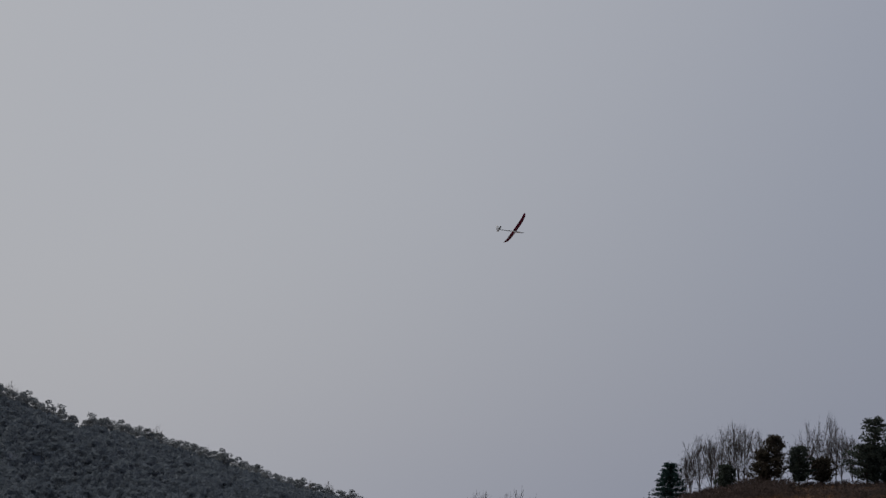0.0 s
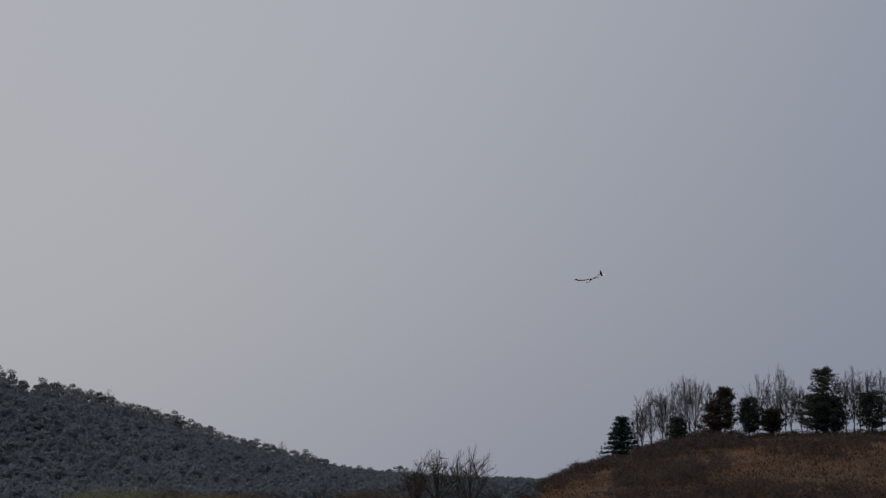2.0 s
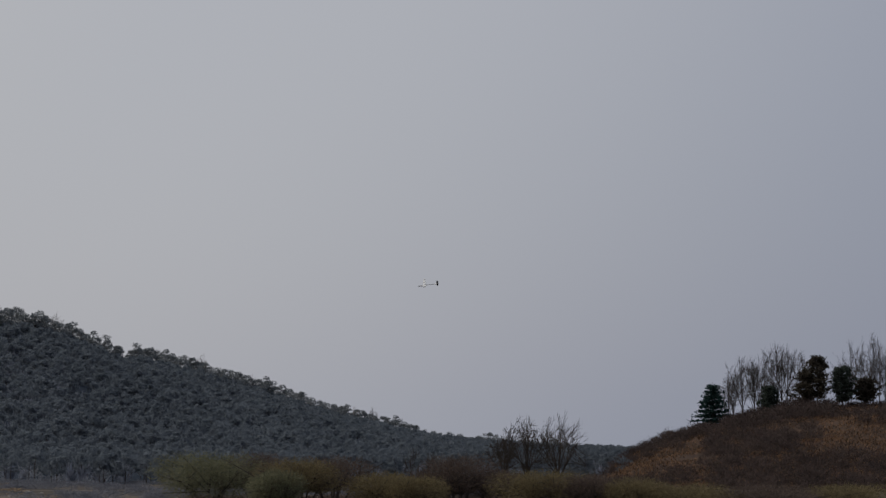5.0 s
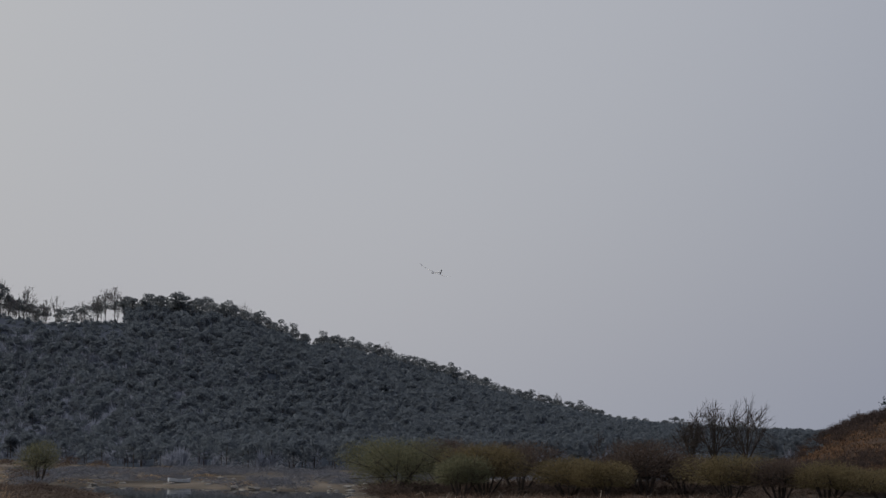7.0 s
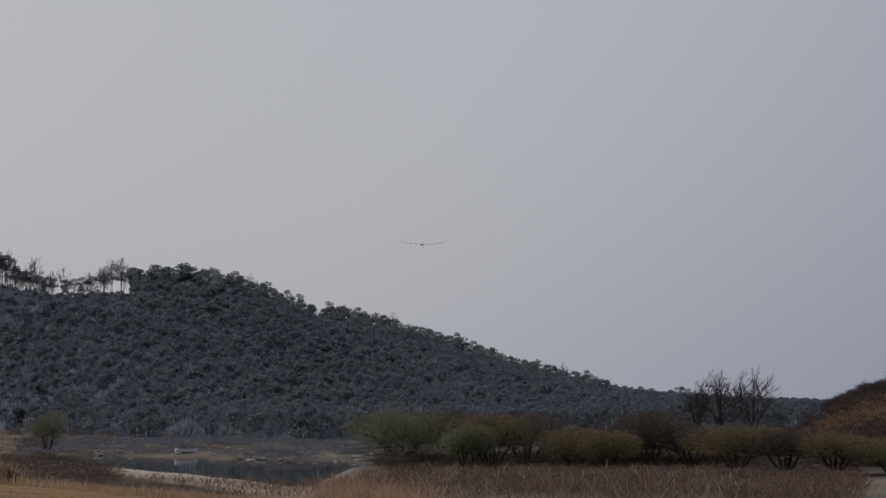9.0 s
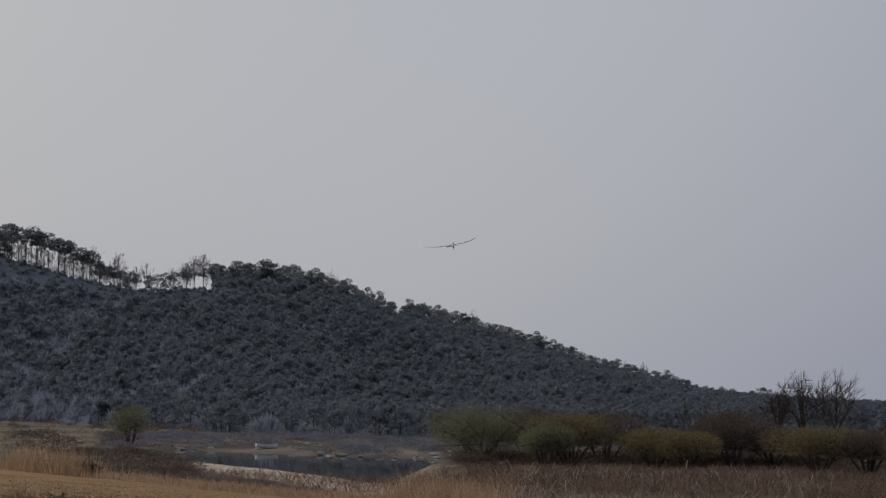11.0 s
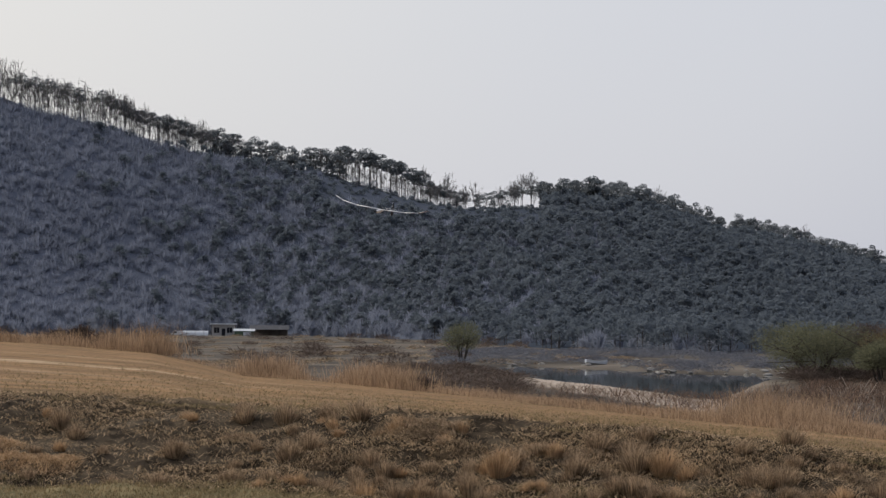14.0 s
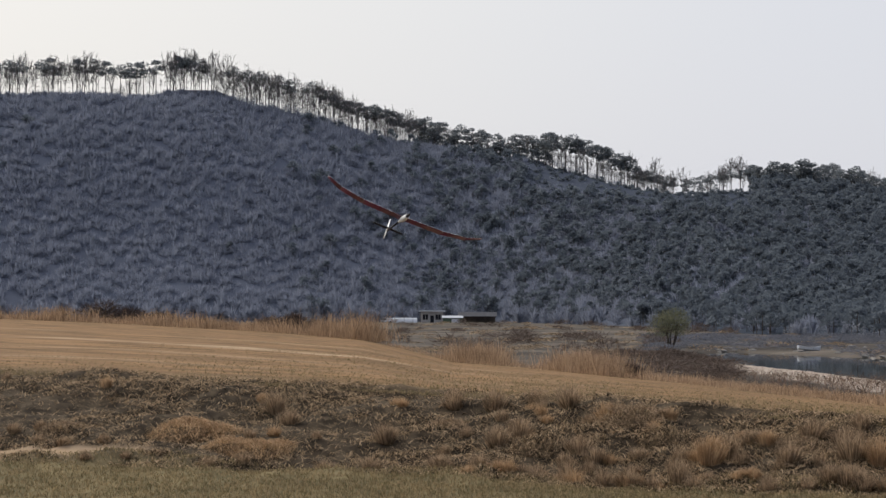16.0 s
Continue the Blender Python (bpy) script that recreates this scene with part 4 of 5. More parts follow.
    # bank: matted grass in patches over dark soil, and long fallen stems
    s = Soup()
    n = 50000
    az = rng.uniform(-36, 10, n)
    f, t = tab(az, B_AZ, FOOT_R), tab(az, B_AZ, TOP_R)
    up = rng.uniform(0, 1, n)
    r = f - 0.5 + (t - f + 0.8) * up
    C = spots(az, r)
    C[:, 2] += bank_relief(az, r)
    keep = (fbm(C[:, 0], C[:, 1], 1.1, 4, 14) + 0.45 * fbm(C[:, 0], C[:, 1], 0.22, 2, 15) + 0.5 * (up - 0.45) ** 2 + rng.normal(0, 0.16, n) > 0.02) & (on_path(az, r) < 0.4)
    C = C[keep]
    P = np.repeat(C, 4, 0) + rng.normal(0, 0.05, (4 * len(C), 3)) * np.array([1, 1, 0])
    add_all(s, *blades(P, 0.065, 0.005, 2.4, rng, 0.3))
    n = 17000
    az = rng.uniform(-36, 9, n)
    f, t = tab(az, B_AZ, FOOT_R), tab(az, B_AZ, TOP_R)
    r = f + (t - f) * rng.uniform(0.02, 0.95, n)
    q = on_path(az, r) < 0.4
    az, r = az[q], r[q]
    P = spots(az, r)
    P[:, 2] += bank_relief(az, r)
    add_all(s, *blades(P, 0.07, 0.005, 4.0, rng, 0.15))
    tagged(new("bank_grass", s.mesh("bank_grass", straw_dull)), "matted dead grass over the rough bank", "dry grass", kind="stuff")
    # lawn in front
    s = Soup()
    n = 26000
    az = rng.uniform(-36, -2, n)
    f = tab(az, B_AZ, FOOT_R)
    r = 14.2 + (f + 0.4 - 14.2) * rng.uniform(0, 1, n)
    C = spots(az, r)
    C[:, 2] += bank_relief(az, r)
    P = np.repeat(C, 2, 0) + rng.normal(0, 0.04, (2 * n, 3)) * np.array([1, 1, 0])
    add_all(s, *blades(P, 0.06, 0.005, 0.9, rng, 0.4))
    # short mown blades behind the bank
    n = 26000
    az = rng.uniform(-36, 8, n)
    t = tab(az, B_AZ, TOP_R)
    r = t - 0.5 + 45 * rng.uniform(0, 1, n) ** 2.2
    P = np.repeat(spots(az, r), 2, 0) + rng.normal(0, 0.05, (2 * n, 3)) * np.array([1, 1, 0])
    add_all(s, *blades(P, 0.04, 0.006, 1.3, rng, 0.4))
    tagged(new("short_grass", s.mesh("short_grass", turf)), "short half-dry grass of the mown field", "grass", kind="stuff")
    # tussocks on the bank: one thing each
    kinds = []
    for k in range(8):
        m = 420
        a, d = rng.uniform(0, 6.28, m), rng.uniform(0, 1, m) ** 0.6
        out = np.stack([np.cos(a), np.sin(a), np.zeros(m)], -1)
        lng = 0.34 * rng.uniform(0.5, 1.2, m)
        P = out * (0.09 * d)[:, None]
        mid = P + out * (lng * 0.30 * d)[:, None] + rng.normal(0, 0.012, (m, 3))
        mid[:, 2] = lng * (0.72 - 0.2 * d)
        tip = P + out * (lng * (0.48 * d + 0.08))[:, None] + rng.normal(0, 0.045, (m, 3))
        tip[:, 2] = lng * (0.98 - 0.45 * d * d)
        w = np.stack([-np.sin(a), np.cos(a), np.zeros(m)], -1) * 0.0034
        V = np.stack([P - w, P + w, mid + w, mid - w, tip], 1).reshape(-1, 3)
        o = (np.arange(m) * 5)[:, None]
        me = mesh_from("tussock", V, [np.concatenate([o, o + 1, o + 2, o + 3], 1), np.concatenate([o + 3, o + 2, o + 4], 1)])
        me.materials.append(tuft_gold if k % 4 == 3 else tuft)
        kinds.append(me)
    for i in range(190):
        az = rng.uniform(-35, 7)
        f, t = float(tab(az, B_AZ, FOOT_R)), float(tab(az, B_AZ, TOP_R))
        low = i % 3 == 0
        if az < -19 and i % 5 > 1:
            az += 17
            f, t = float(tab(az, B_AZ, FOOT_R)), float(tab(az, B_AZ, TOP_R))
        r = f + (t - f) * (rng.uniform(-0.06, 0.08) if low else rng.uniform(0.05, 0.8))
        if on_path(az, r) > 0.3:
            r = f + 1.5
        x, y = polar(az, r)
        if not low and fbm(x, y, 1.8, 2, 31) < -0.1:
            az += 0.9
            x, y = polar(az, r)
        gold = i % 4 == 3
        ob = tagged(new("grass_tussock", kinds[i % 8]), "straw-gold tussock of dead grass on the bank" if gold else "brown drooping tussock of dead grass on the bank", "grass tussock", "tussocks on the bank")
        sc = rng.uniform(0.35, 0.75) if low else 0.45 + 0.6 * rng.uniform(0, 1) ** 2
        ob.matrix_world = Matrix.Translation((x, y, float(ground_z(az, r)) + float(bank_relief(az, r)) - 0.03)) @ pose(0, 0, 0, rng.uniform(-9, 9), rng.uniform(-9, 9), rng.uniform(0, 360)) @ Matrix.Diagonal((sc * 1.1, sc * 1.1, sc * rng.uniform(0.75, 1.1), 1))


grass()


def straw_mounds():
    rng = np.random.default_rng(33)
    kinds = []
    for k in range(3):
        m = 1500
        a, d = rng.uniform(0, 6.28, m), 0.55 * rng.uniform(0, 1, m) ** 0.6
        P = np.stack([np.cos(a) * d * 1.3, np.sin(a) * d, 0.26 * (1 - (d / 0.6) ** 2) + rng.normal(0, 0.015, m)], -1)
        V, F = blades(P, 0.08, 0.006, 2.2, rng, 0.4)
        bm = bmesh.new()
        bmesh.ops.create_uvsphere(bm, u_segments=16, v_segments=8, radius=0.5)
        for v in bm.verts:
            v.co = (v.co.x * 1.35, v.co.y, v.co.z * 0.40 * (1 + 0.2 * noise.noise(v.co * 3)))
        me = bpy.data.meshes.new("core")
        bm.to_mesh(me)
        me.materials.append(thatch)
        mt = mesh_from("thatch", V, F)
        mt.materials.append((tuft_gold, tuft, straw_dull)[k])
        kinds.append((me, mt))
    for i, (az, r, sc) in enumerate([(-27.4, 20.8, 1.1), (-26.5, 20.7, 1.0), (-26.0, 19.5, 0.8), (-25.1, 19.3, 0.9), (-24.4, 19.5, 0.75), (-28.4, 19.2, 0.6), (-18.6, 20.2, 0.7), (-15.5, 18.6, 0.9),
                                     (-12.2, 19.4, 1.0), (-11.2, 18.6, 0.8), (-6.8, 18.4, 0.9), (-5.9, 17.6, 0.7), (-31.5, 21.5, 0.7), (-2.5, 17.4, 0.8), (1.5, 17.2, 0.7)]):
        root = tagged(new("straw_mound"), "rounded mound of matted straw-coloured grass on the bank", "straw mound", "mounds on the bank")
        kind = kinds[0 if i < 5 else 1 + i % 2]
        part("core", kind[0], root)
        part("thatch", kind[1], root)
        x, y = polar(az, r)
        lift = float(bank_relief(az, r))
        root.matrix_world = Matrix.Translation((x, y, float(ground_z(az, r)) + lift - 0.12)) @ pose(0, 0, 0, 0, 0, -az + rng.uniform(-30, 30)) @ Matrix.Diagonal((sc * 0.72, sc * 0.8, sc * 0.95, 1))


straw_mounds()


# ---- the far flat: farm buildings, boat, stones, scrub ----
def box(bm, x, y, z, sx, sy, sz, bevel=0.0):
    """A box standing on z, centred on x, y."""
    m = Matrix.Translation((x, y, z + sz / 2)) @ Matrix.Diagonal((sx, sy, sz, 1))
    g = bmesh.ops.create_cube(bm, size=1, matrix=m)
    if bevel:
        bmesh.ops.bevel(bm, geom=list({e for v in g["verts"] for e in v.link_edges}), offset=bevel, segments=2, affect="EDGES")


def bm_part(name, parent, mat, fill, label=""):
    bm = bmesh.new()
    fill(bm)
    bmesh.ops.recalc_face_normals(bm, faces=bm.faces)
    me = bpy.data.meshes.new(name)
    bm.to_mesh(me)
    bm.free()
    me.materials.append(mat)
    return part(name, me, parent, label)


def gable(bm, sx, sy, z, rise, over=0.3, thick=0.12):
    """A pitched roof slab with its ridge along x."""
    for sgn in (1, -1):
        y0, y1 = 0.0, sgn * (sy / 2 + over)
        a = [(-sx / 2 - over, y0, z + rise), (sx / 2 + over, y0, z + rise), (sx / 2 + over, y1, z - 0.1), (-sx / 2 - over, y1, z - 0.1)]
        lo = [bm.verts.new(p) for p in a]
        hi = [bm.verts.new((p[0], p[1], p[2] + thick)) for p in a]
        bm.faces.new(lo)
        bm.faces.new(hi)
        for k in range(4):
            bm.faces.new((lo[k], lo[(k + 1) % 4], hi[(k + 1) % 4], hi[k]))


def farm():
    wall = material("pale_render", (0.50, 0.48, 0.45), (0.36, 0.34, 0.32), 0.8)
    roof_w = material("pale_sheet_roof", (0.62, 0.64, 0.66), (0.48, 0.50, 0.52), 0.6)
    roof_d = material("dark_sheet_roof", (0.13, 0.13, 0.14), (0.07, 0.07, 0.075), 0.6)
    dark = material("dark_opening", (0.03, 0.03, 0.035), (0.015, 0.015, 0.02), 1.0)
    green = material("green_tarp", (0.12, 0.17, 0.12), (0.07, 0.10, 0.07), 0.8)
    film = material("milky_film", (0.66, 0.68, 0.70), (0.5, 0.52, 0.54), 0.5, 0.4)
    timber = material("grey_timber", (0.20, 0.17, 0.14), (0.10, 0.09, 0.08), 1.0)

    def site(name, label, cat, az, r, turn=0.0):
        root = tagged(new(name), label, cat)
        root.matrix_world = Matrix.Translation(at(az, r, 0.1)) @ pose(0, 0, 0, 0, 0, -az + turn)
        return root

    h = site("farmhouse", "pale flat-roofed farmhouse with dark openings below the hill", "house", -19.2, 480)
    bm_part("wall", h, wall, lambda bm: box(bm, 0, 0, 0, 6.4, 5, 3.2))
    bm_part("roof", h, roof_w, lambda bm: box(bm, 0, -0.4, 3.2, 7.6, 6.6, 0.35, 0.05), "pale overhanging flat roof")
    for x in (-1.9, 1.7):
        w = bm_part("window", h, dark, lambda bm: box(bm, x, -2.5, 0.9, 1.5, 0.08, 1.5))
        bm_part("frame", w, wall, lambda bm: [box(bm, x + d, -2.56, 0.85, 0.09, 0.06, 1.6) for d in (-0.78, 0, 0.78)])
    bm_part("door", h, dark, lambda bm: box(bm, 0.0, -2.5, 0.0, 1.0, 0.08, 2.1))
    for x in (-3.4, 3.4):
        bm_part("post", h, timber, lambda bm: box(bm, x, -3.4, 0, 0.16, 0.16, 3.2))
    a = site("lean_to", "low annex with a pale roof and green tarpaulin walls", "shed", -18.5, 474)
    bm_part("wall", a, green, lambda bm: box(bm, 0, 0, 0, 5.4, 3.6, 1.5))
    bm_part("roof", a, roof_w, lambda bm: gable(bm, 5.4, 3.6, 1.5, 0.5))
    bm_part("door", a, film, lambda bm: box(bm, 0.8, -1.82, 0, 2.2, 0.06, 1.2))
    t = site("polytunnel", "long low polytunnel of milky film over hoops", "polytunnel", -20.15, 470)

    def tunnel(bm):
        n, prev = 12, None
        for x in (-3.6, 3.6):
            ring = [bm.verts.new((x, 1.4 * math.cos(math.pi * k / n), 1.5 * math.sin(math.pi * k / n))) for k in range(n + 1)]
            bm.faces.new(ring)
            if prev:
                for k in range(n):
                    bm.faces.new((prev[k], prev[k + 1], ring[k + 1], ring[k]))
            prev = ring

    bm_part("cover", t, film, tunnel)
    for x in (-2.4, 0, 2.4):
        P = [(x, 1.44 * math.cos(math.pi * k / 12), 1.54 * math.sin(math.pi * k / 12)) for k in range(13)]
        V, F = prisms(P[:-1], P[1:], [0.04] * 12, [0.04] * 12, 4)
        me = mesh_from("hoop", V, [F])
        me.materials.append(timber)
        part("hoop", me, t)
    d = site("barn", "low dark open-sided barn with a sagging sheet roof", "barn", -17.65, 478)
    bm_part("roof", d, roof_d, lambda bm: gable(bm, 10.5, 6, 1.9, 1.1))
    bm_part("wall", d, timber, lambda bm: box(bm, 0, 2.6, 0, 10, 0.2, 1.9))
    for x in (-5, -1.7, 1.7, 5):
        bm_part("post", d, timber, lambda bm: box(bm, x, -2.7, 0, 0.2, 0.2, 1.9))
    v = site("van", "small pale van parked beside the polytunnel", "van", -20.75, 468)
    bm_part("body", v, film, lambda bm: (box(bm, 0.3, 0, 0.35, 2.7, 1.5, 1.15, 0.12), box(bm, -1.3, 0, 0.35, 0.9, 1.45, 0.6, 0.1)))
    bm_part("window", v, dark, lambda bm: box(bm, -0.5, -0.76, 0.95, 0.8, 0.04, 0.4))
    for x in (-1.1, 1.1):
        for y in (-0.7, 0.7):
            P = [(x, y - 0.09, 0.32)], [(x, y + 0.09, 0.32)]
            V, F = prisms(*P, [0.32], [0.32], 12)
            me = mesh_from("wheel", V, [F, np.array([list(range(12))])[:, ::-1][:, :4], np.array([[0, 4, 8]]), np.array([[12, 16, 20]])])
            me.materials.append(dark)
            part("wheel", me, v)
    # boat on the far shore
    b = tagged(new("rowing_boat"), "small white rowing boat pulled up on the far shore", "boat")

    def hull(bm):
        rings = []
        for x, w, z in ((-1.25, 0.42, 0.05), (-0.6, 0.58, 0.0), (0.2, 0.6, 0.0), (0.9, 0.40, 0.06), (1.45, 0.03, 0.25)):
            rings.append([bm.verts.new(p) for p in ((x, -w, 0.55 + z), (x, -w * 0.8, 0.2 + z), (x, 0, z), (x, w * 0.8, 0.2 + z), (x, w, 0.55 + z), (x, w * 0.9, 0.52 + z), (x, 0, 0.12 + z), (x, -w * 0.9, 0.52 + z))])
        for p, q in zip(rings, rings[1:]):
            for k in range(8):
                bm.faces.new((p[k], p[(k + 1) % 8], q[(k + 1) % 8], q[k]))
        bm.faces.new(rings[0])

    bm_part("hull", b, film, hull)
    bm_part("thwart", b, timber, lambda bm: (box(bm, -0.5, 0, 0.38, 0.22, 1.0, 0.04), ))
    bm_part("bench", b, timber, lambda bm: box(bm, 0.4, 0, 0.38, 0.22, 1.0, 0.04))
    bx, by, bz = at(-6.55, 190, 0.02)
    b.matrix_world = Matrix.Translation((bx, by, bz)) @ pose(0, 0, 0, 0, 6, 25) @ Matrix.Diagonal((0.95, 0.95, 0.95, 1))
    # pale stones along the far shore
    rng = np.random.default_rng(5)
    stone = material("pale_stone", (0.36, 0.34, 0.31), (0.2, 0.19, 0.175), 1.5)
    shapes = []
    for k in range(5):
        bm = bmesh.new()
        bmesh.ops.create_icosphere(bm, subdivisions=2, radius=0.5)
        for vt in bm.verts:
            vt.co *= 1 + 0.28 * noise.noise(vt.co * 2.2 + Vector((k * 7.0, 0, 0)))
            vt.co.z *= 0.55
        me = bpy.data.meshes.new("river_stone")
        bm.to_mesh(me)
        me.materials.append(stone)
        shapes.append(me)
    for i in range(64):
        az = rng.uniform(-9.5, 0.5)
        r = float(tab(az, W_AZ, FAR_W)) + 1 + 26 * rng.uniform(0, 1) ** 2
        ob = tagged(new("river_stone", shapes[i % 5]), "pale weathered stone on the far river bank", "stone", "stones on the far bank")
        sc = rng.uniform(0.2, 0.75)
        ob.matrix_world = Matrix.Translation(at(az, r, -0.1 * sc)) @ pose(0, 0, 0, 0, 0, rng.uniform(0, 360)) @ Matrix.Diagonal((sc * 1.5, sc, sc, 1))
    # scrub and dry grass on the flats
    t4 = [dome_arrays(500 + k, 3.4, 1.5, 300, 0.2, 4, 0.0)[1] for k in range(4)]
    for name, mat, n, lab, lo, hi, r0, r1, tall in (("flat_scrub", brush_mat, 170, "low brown leafless scrub on the river flats", -36, -9, 150, 470, 0.8),
                                             ("pale_scrub", straw_dull, 360, "patches of faded grass on the river flats", -36, -4, 150, 470, 0.35),
                                             ("shore_scrub", brush_far, 650, "haze-tinted grey scrub at the foot of the hill", -12, 14, 164, 262, 0.45),
                                             ("fringe_brush", brush_mat, 60, "thin brown brush behind the reeds", -13.8, -9.4, 100, 165, 0.42),
                                             ("river_brush", brush_mat, 520, "thick leafless brown brush between the willows", 0.2, 23, 123, 140, 0.6)):
        az = rng.uniform(lo, hi, n)
        r = r0 + (r1 - r0) * rng.uniform(0, 1, n)
        keep = np.ones(n, bool) if name in ("river_brush", "fringe_brush") else (r < tab(az, W_AZ, NEAR_W) - 40) | (r > tab(az, W_AZ, FAR_W) + 2) | (az < -11)
        keep &= (np.abs(az + 6.55) > 0.6) | (r > 191)
        az, r = az[keep], r[keep]
        x, y = polar(az, r)
        P = np.stack([x, y, np.maximum(ground_z(az, r), np.where(r > 230, hill_z(az, r), -9)) - 0.1], -1)
        sp = Soup()
        pick = rng.integers(0, 4, len(az))
        for i in range(4):
            q = pick == i
            sc = rng.uniform(0.5, 1.3, q.sum())
            add_all(sp, *scatter(t4[i], P[q], rng.uniform(0, 6, q.sum()), sc, sc * tall))
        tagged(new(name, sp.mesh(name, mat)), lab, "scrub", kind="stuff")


farm()


# ---- the model glider ----
def plain(name, colour, rough=0.35, gloss=0.4):
    return material(name, colour, tuple(c * 0.88 for c in colour), 3.0, rough, gloss=gloss)


def make_glider():
    white, red = plain("white_film", (0.80, 0.80, 0.78)), plain("red_film", (0.15, 0.002, 0.045))
    black, carbon = plain("dark_film_and_fin_shade", (0.02, 0.02, 0.024), 0.6, 0.08), plain("carbon_boom", (0.025, 0.025, 0.03), 0.5, 0.15)
    root = tagged(new("model_glider"), "flying radio-controlled glider, white above, red beneath, slim dark boom", "model glider")

    def airfoil_strip(sections, mats, name, parent, thick=0.085, n=8):
        """Lofted wing between sections (x_lead, chord, y, z): upper faces take the first material, lower the second."""
        bm = bmesh.new()
        rings = []
        for xl, c, y, z in sections:
            ring = []
            for k in range(2 * n):
                u = k / n
                f = u if u <= 1 else 2 - u
                f = 0.5 - 0.5 * math.cos(math.pi * f)
                th = thick * c * (1.48 * math.sqrt(f) - 0.63 * f - 1.76 * f * f + 1.42 * f ** 3 - 0.51 * f ** 4) * 1.0
                cam_line = 0.03 * c * (1 - (2 * f - 0.8) ** 2)
                ring.append(bm.verts.new((xl - c * f, y, z + cam_line + (th if u <= 1 else -th))))
            rings.append(ring)
        for a, b in zip(rings, rings[1:]):
            for k in range(2 * n):
                fc = bm.faces.new((a[k], a[(k + 1) % (2 * n)], b[(k + 1) % (2 * n)], b[k]))
                fc.material_index = 0 if k < n else 1
                fc.smooth = True
        bm.faces.new(rings[0])
        bm.faces.new(rings[-1])
        bmesh.ops.remove_doubles(bm, verts=bm.verts, dist=1e-6)
        bmesh.ops.recalc_face_normals(bm, faces=bm.faces)
        me = bpy.data.meshes.new(name)
        bm.to_mesh(me)
        for mm in mats:
            me.materials.append(mm)
        return part(name, me, parent)

    def tube(name, stations, mat, parent, sides=14):
        """A round body through stations (x, z, half width, half height)."""
        bm = bmesh.new()
        rings = [[bm.verts.new((x, w * math.cos(2 * math.pi * k / sides), z + h * math.sin(2 * math.pi * k / sides))) for k in range(sides)] for x, z, w, h in stations]
        for a, b in zip(rings, rings[1:]):
            for k in range(sides):
                bm.faces.new((a[k], a[(k + 1) % sides], b[(k + 1) % sides], b[k])).smooth = True
        bm.faces.new(rings[0])
        bm.faces.new(rings[-1])
        bmesh.ops.recalc_face_normals(bm, faces=bm.faces)
        me = bpy.data.meshes.new(name)
        bm.to_mesh(me)
        me.materials.append(mat)
        return part(name, me, parent)

    for sgn, nm in ((1, "wing_panel"), (-1, "wing_panel")):
        airfoil_strip([(0.05, 0.155, 0.0, 0.0), (0.05, 0.15, sgn * 0.5, 0.012)], (white, red), nm, root)
        airfoil_strip([(0.05, 0.15, sgn * 0.501, 0.012), (0.042, 0.125, sgn * 0.79, 0.055)], (white, red), nm, root)
        airfoil_strip([(0.042, 0.125, sgn * 0.791, 0.055), (0.03, 0.098, sgn * 0.91, 0.102), (0.0, 0.05, sgn * 0.975, 0.132)], (white, red), "wing_tip", root)
    tube("fuselage_pod", [(0.30, -0.036, 0.010, 0.011), (0.24, -0.036, 0.018, 0.021), (0.14, -0.036, 0.029, 0.036), (0.03, -0.027, 0.028, 0.036),
                          (-0.08, -0.020, 0.017, 0.021), (-0.16, -0.018, 0.0095, 0.010)], white, root)
    tube("tail_boom", [(-0.15, -0.018, 0.013, 0.013), (-0.70, -0.016, 0.010, 0.010)], carbon, root, 8)
    tube("nose_cap", [(0.352, -0.036, 0.002, 0.002), (0.343, -0.036, 0.008, 0.008), (0.238, -0.036, 0.0188, 0.0218)], black, root)
    airfoil_strip([(-0.62, 0.05, -0.19, 0.012), (-0.595, 0.085, 0.0, 0.012), (-0.62, 0.05, 0.19, 0.012)], (white, black), "tailplane", root, 0.05)
    # fin's left face is coloured black to paint in its shade, the right white
    fin = airfoil_strip([(-0.655, 0.085, -0.112, 0.0), (-0.63, 0.125, 0.0, 0.0), (-0.66, 0.085, 0.142, 0.0)], (white, black), "fin", root, 0.11)
    for v in fin.data.vertices:
        x, y, z = v.co
        v.co = (x, -z, y)
    return root


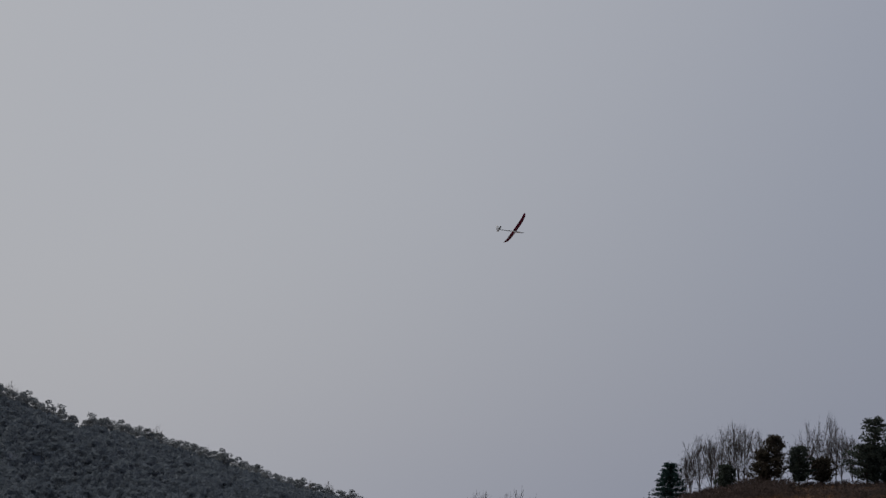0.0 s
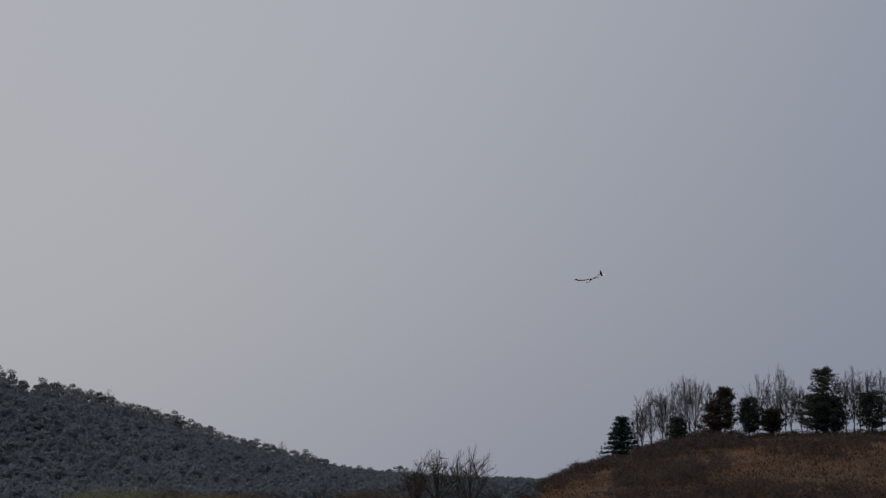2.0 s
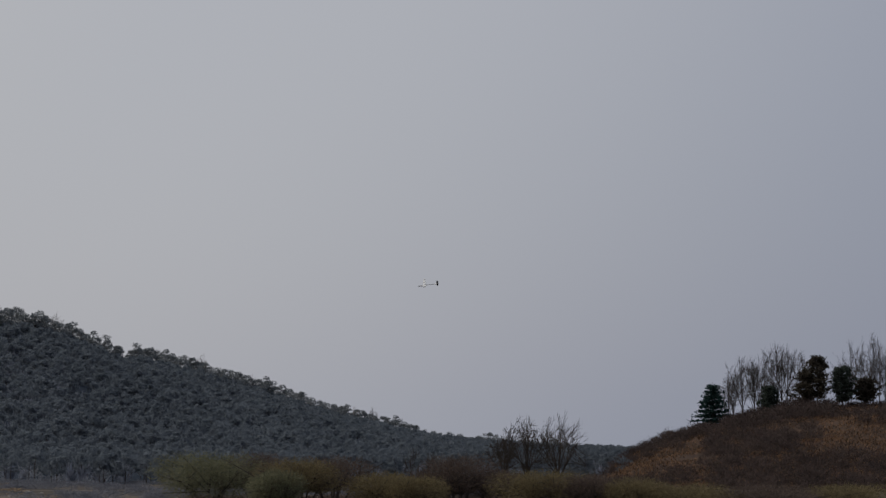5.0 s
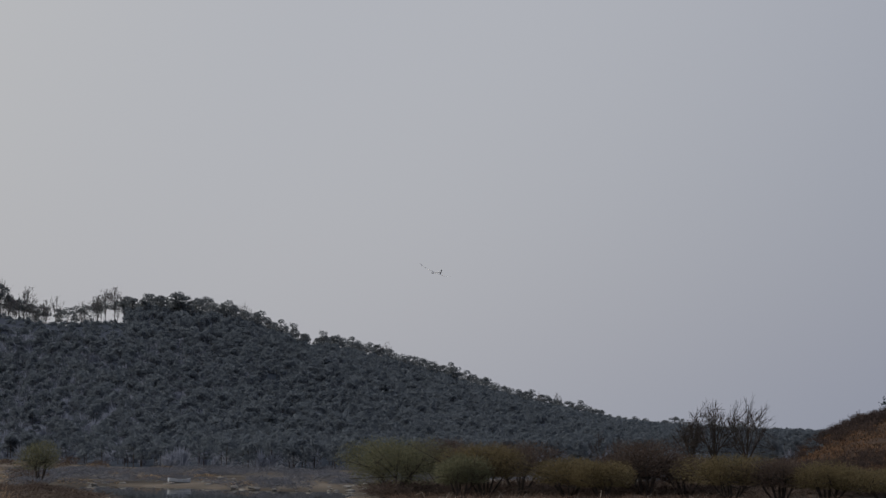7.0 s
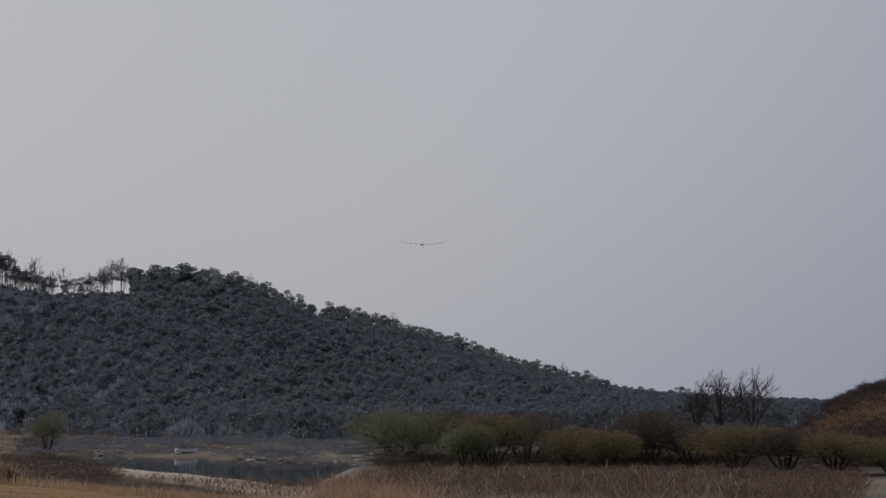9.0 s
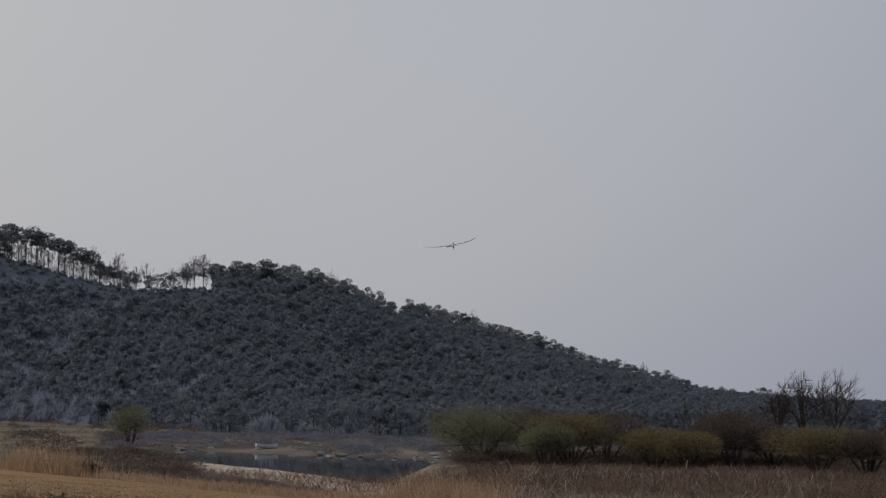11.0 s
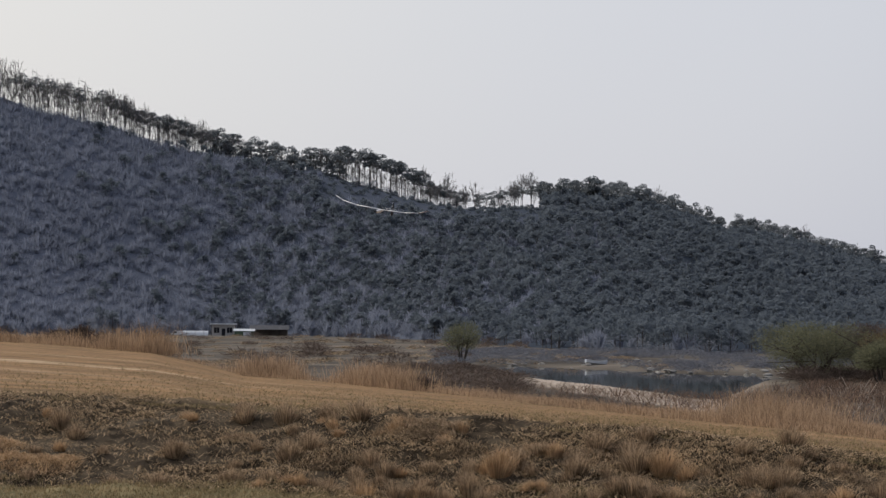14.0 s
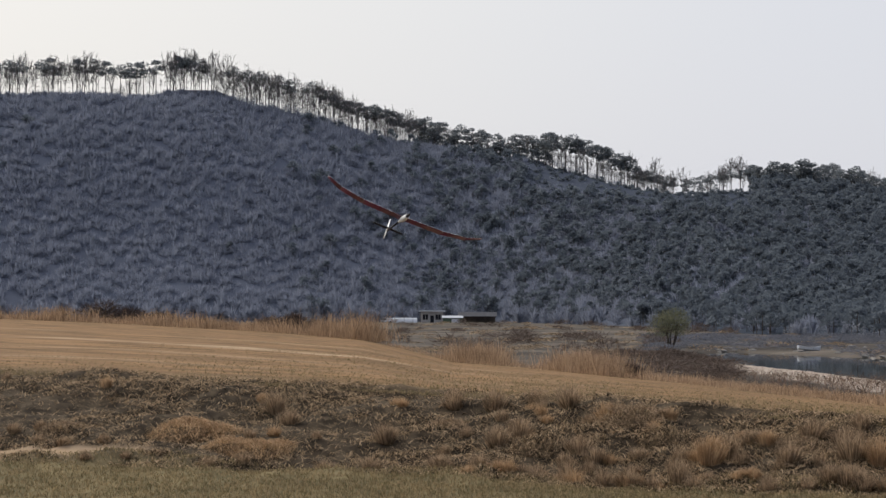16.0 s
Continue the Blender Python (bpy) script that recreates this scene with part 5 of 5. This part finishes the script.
glider = make_glider()
FLIGHT = [
    (0.0, 13.00, 58.65, 12.57, 78.2, -1.6, 23.8),
    (0.5, 16.09, 61.32, 12.64, 59.0, -13.2, 21.1),
    (1.0, 18.87, 64.49, 12.07, 36.0, -13.4, 18.9),
    (1.5, 20.83, 67.70, 11.40, 18.8, -3.8, 17.2),
    (2.0, 21.36, 70.70, 10.89, -25.9, -15.2, 12.4),
    (2.5, 21.41, 73.13, 10.80, -19.8, -0.5, 13.6),
    (3.0, 20.61, 75.95, 10.61, -30.8, -3.4, 17.4),
    (3.5, 19.13, 78.65, 10.25, -42.1, -1.2, 22.2),
    (6.0, 6.87, 88.36, 10.82, -113.9, -5.9, 15.6),
    (6.5, 4.68, 87.99, 10.60, -133.3, -3.0, 23.9),
    (7.0, 3.13, 86.20, 10.44, -149.7, -5.0, 23.2),
    (7.5, 2.43, 83.31, 10.21, -165.0, -5.0, 19.5),
    (8.0, 2.24, 79.70, 9.56, -172.1, -6.3, 9.5),
    (10.5, 0.35, 60.35, 8.10, -171.7, -1.4, -1.0),
    (11.0, -0.41, 57.66, 7.37, -165.7, -2.9, -7.2),
    (11.5, -1.68, 54.57, 6.63, -165.8, 1.6, -14.7),
    (12.0, -3.21, 50.99, 5.87, -184.2, -2.5, -2.4),
    (12.5, -4.64, 43.69, 5.10, -148.6, -4.1, 10.4),
    (13.0, -5.76, 38.51, 4.47, -155.2, -9.6, 11.0),
    (13.5, -6.71, 35.04, 4.16, -164.1, -5.2, 8.5),
    (14.0, -7.86, 31.75, 3.94, -173.8, -3.2, 10.0),
    (14.5, -8.57, 28.53, 3.72, -171.3, -3.4, 17.3),
    (15.0, -8.70, 24.98, 3.59, -183.5, -6.0, 22.0),
    (15.5, -8.21, 21.35, 2.97, -197.6, -6.4, 25.2),
    (16.0, -6.68, 18.14, 2.77, -216.3, 9.5, 21.3),
]


def flight_pose(x, y, z, heading, pitch, bank):
    """Place, heading clockwise from north, nose-up pitch, bank to the left; the nose is +x, the left wing +y."""
    return pose(x, y, z) @ pose(0, 0, 0, 0, 0, 90 - heading) @ pose(0, 0, 0, 0, -pitch, 0) @ pose(0, 0, 0, -bank, 0, 0)


def motions():
    walk(glider, [(t, flight_pose(*p)) for t, *p in FLIGHT])


motions()
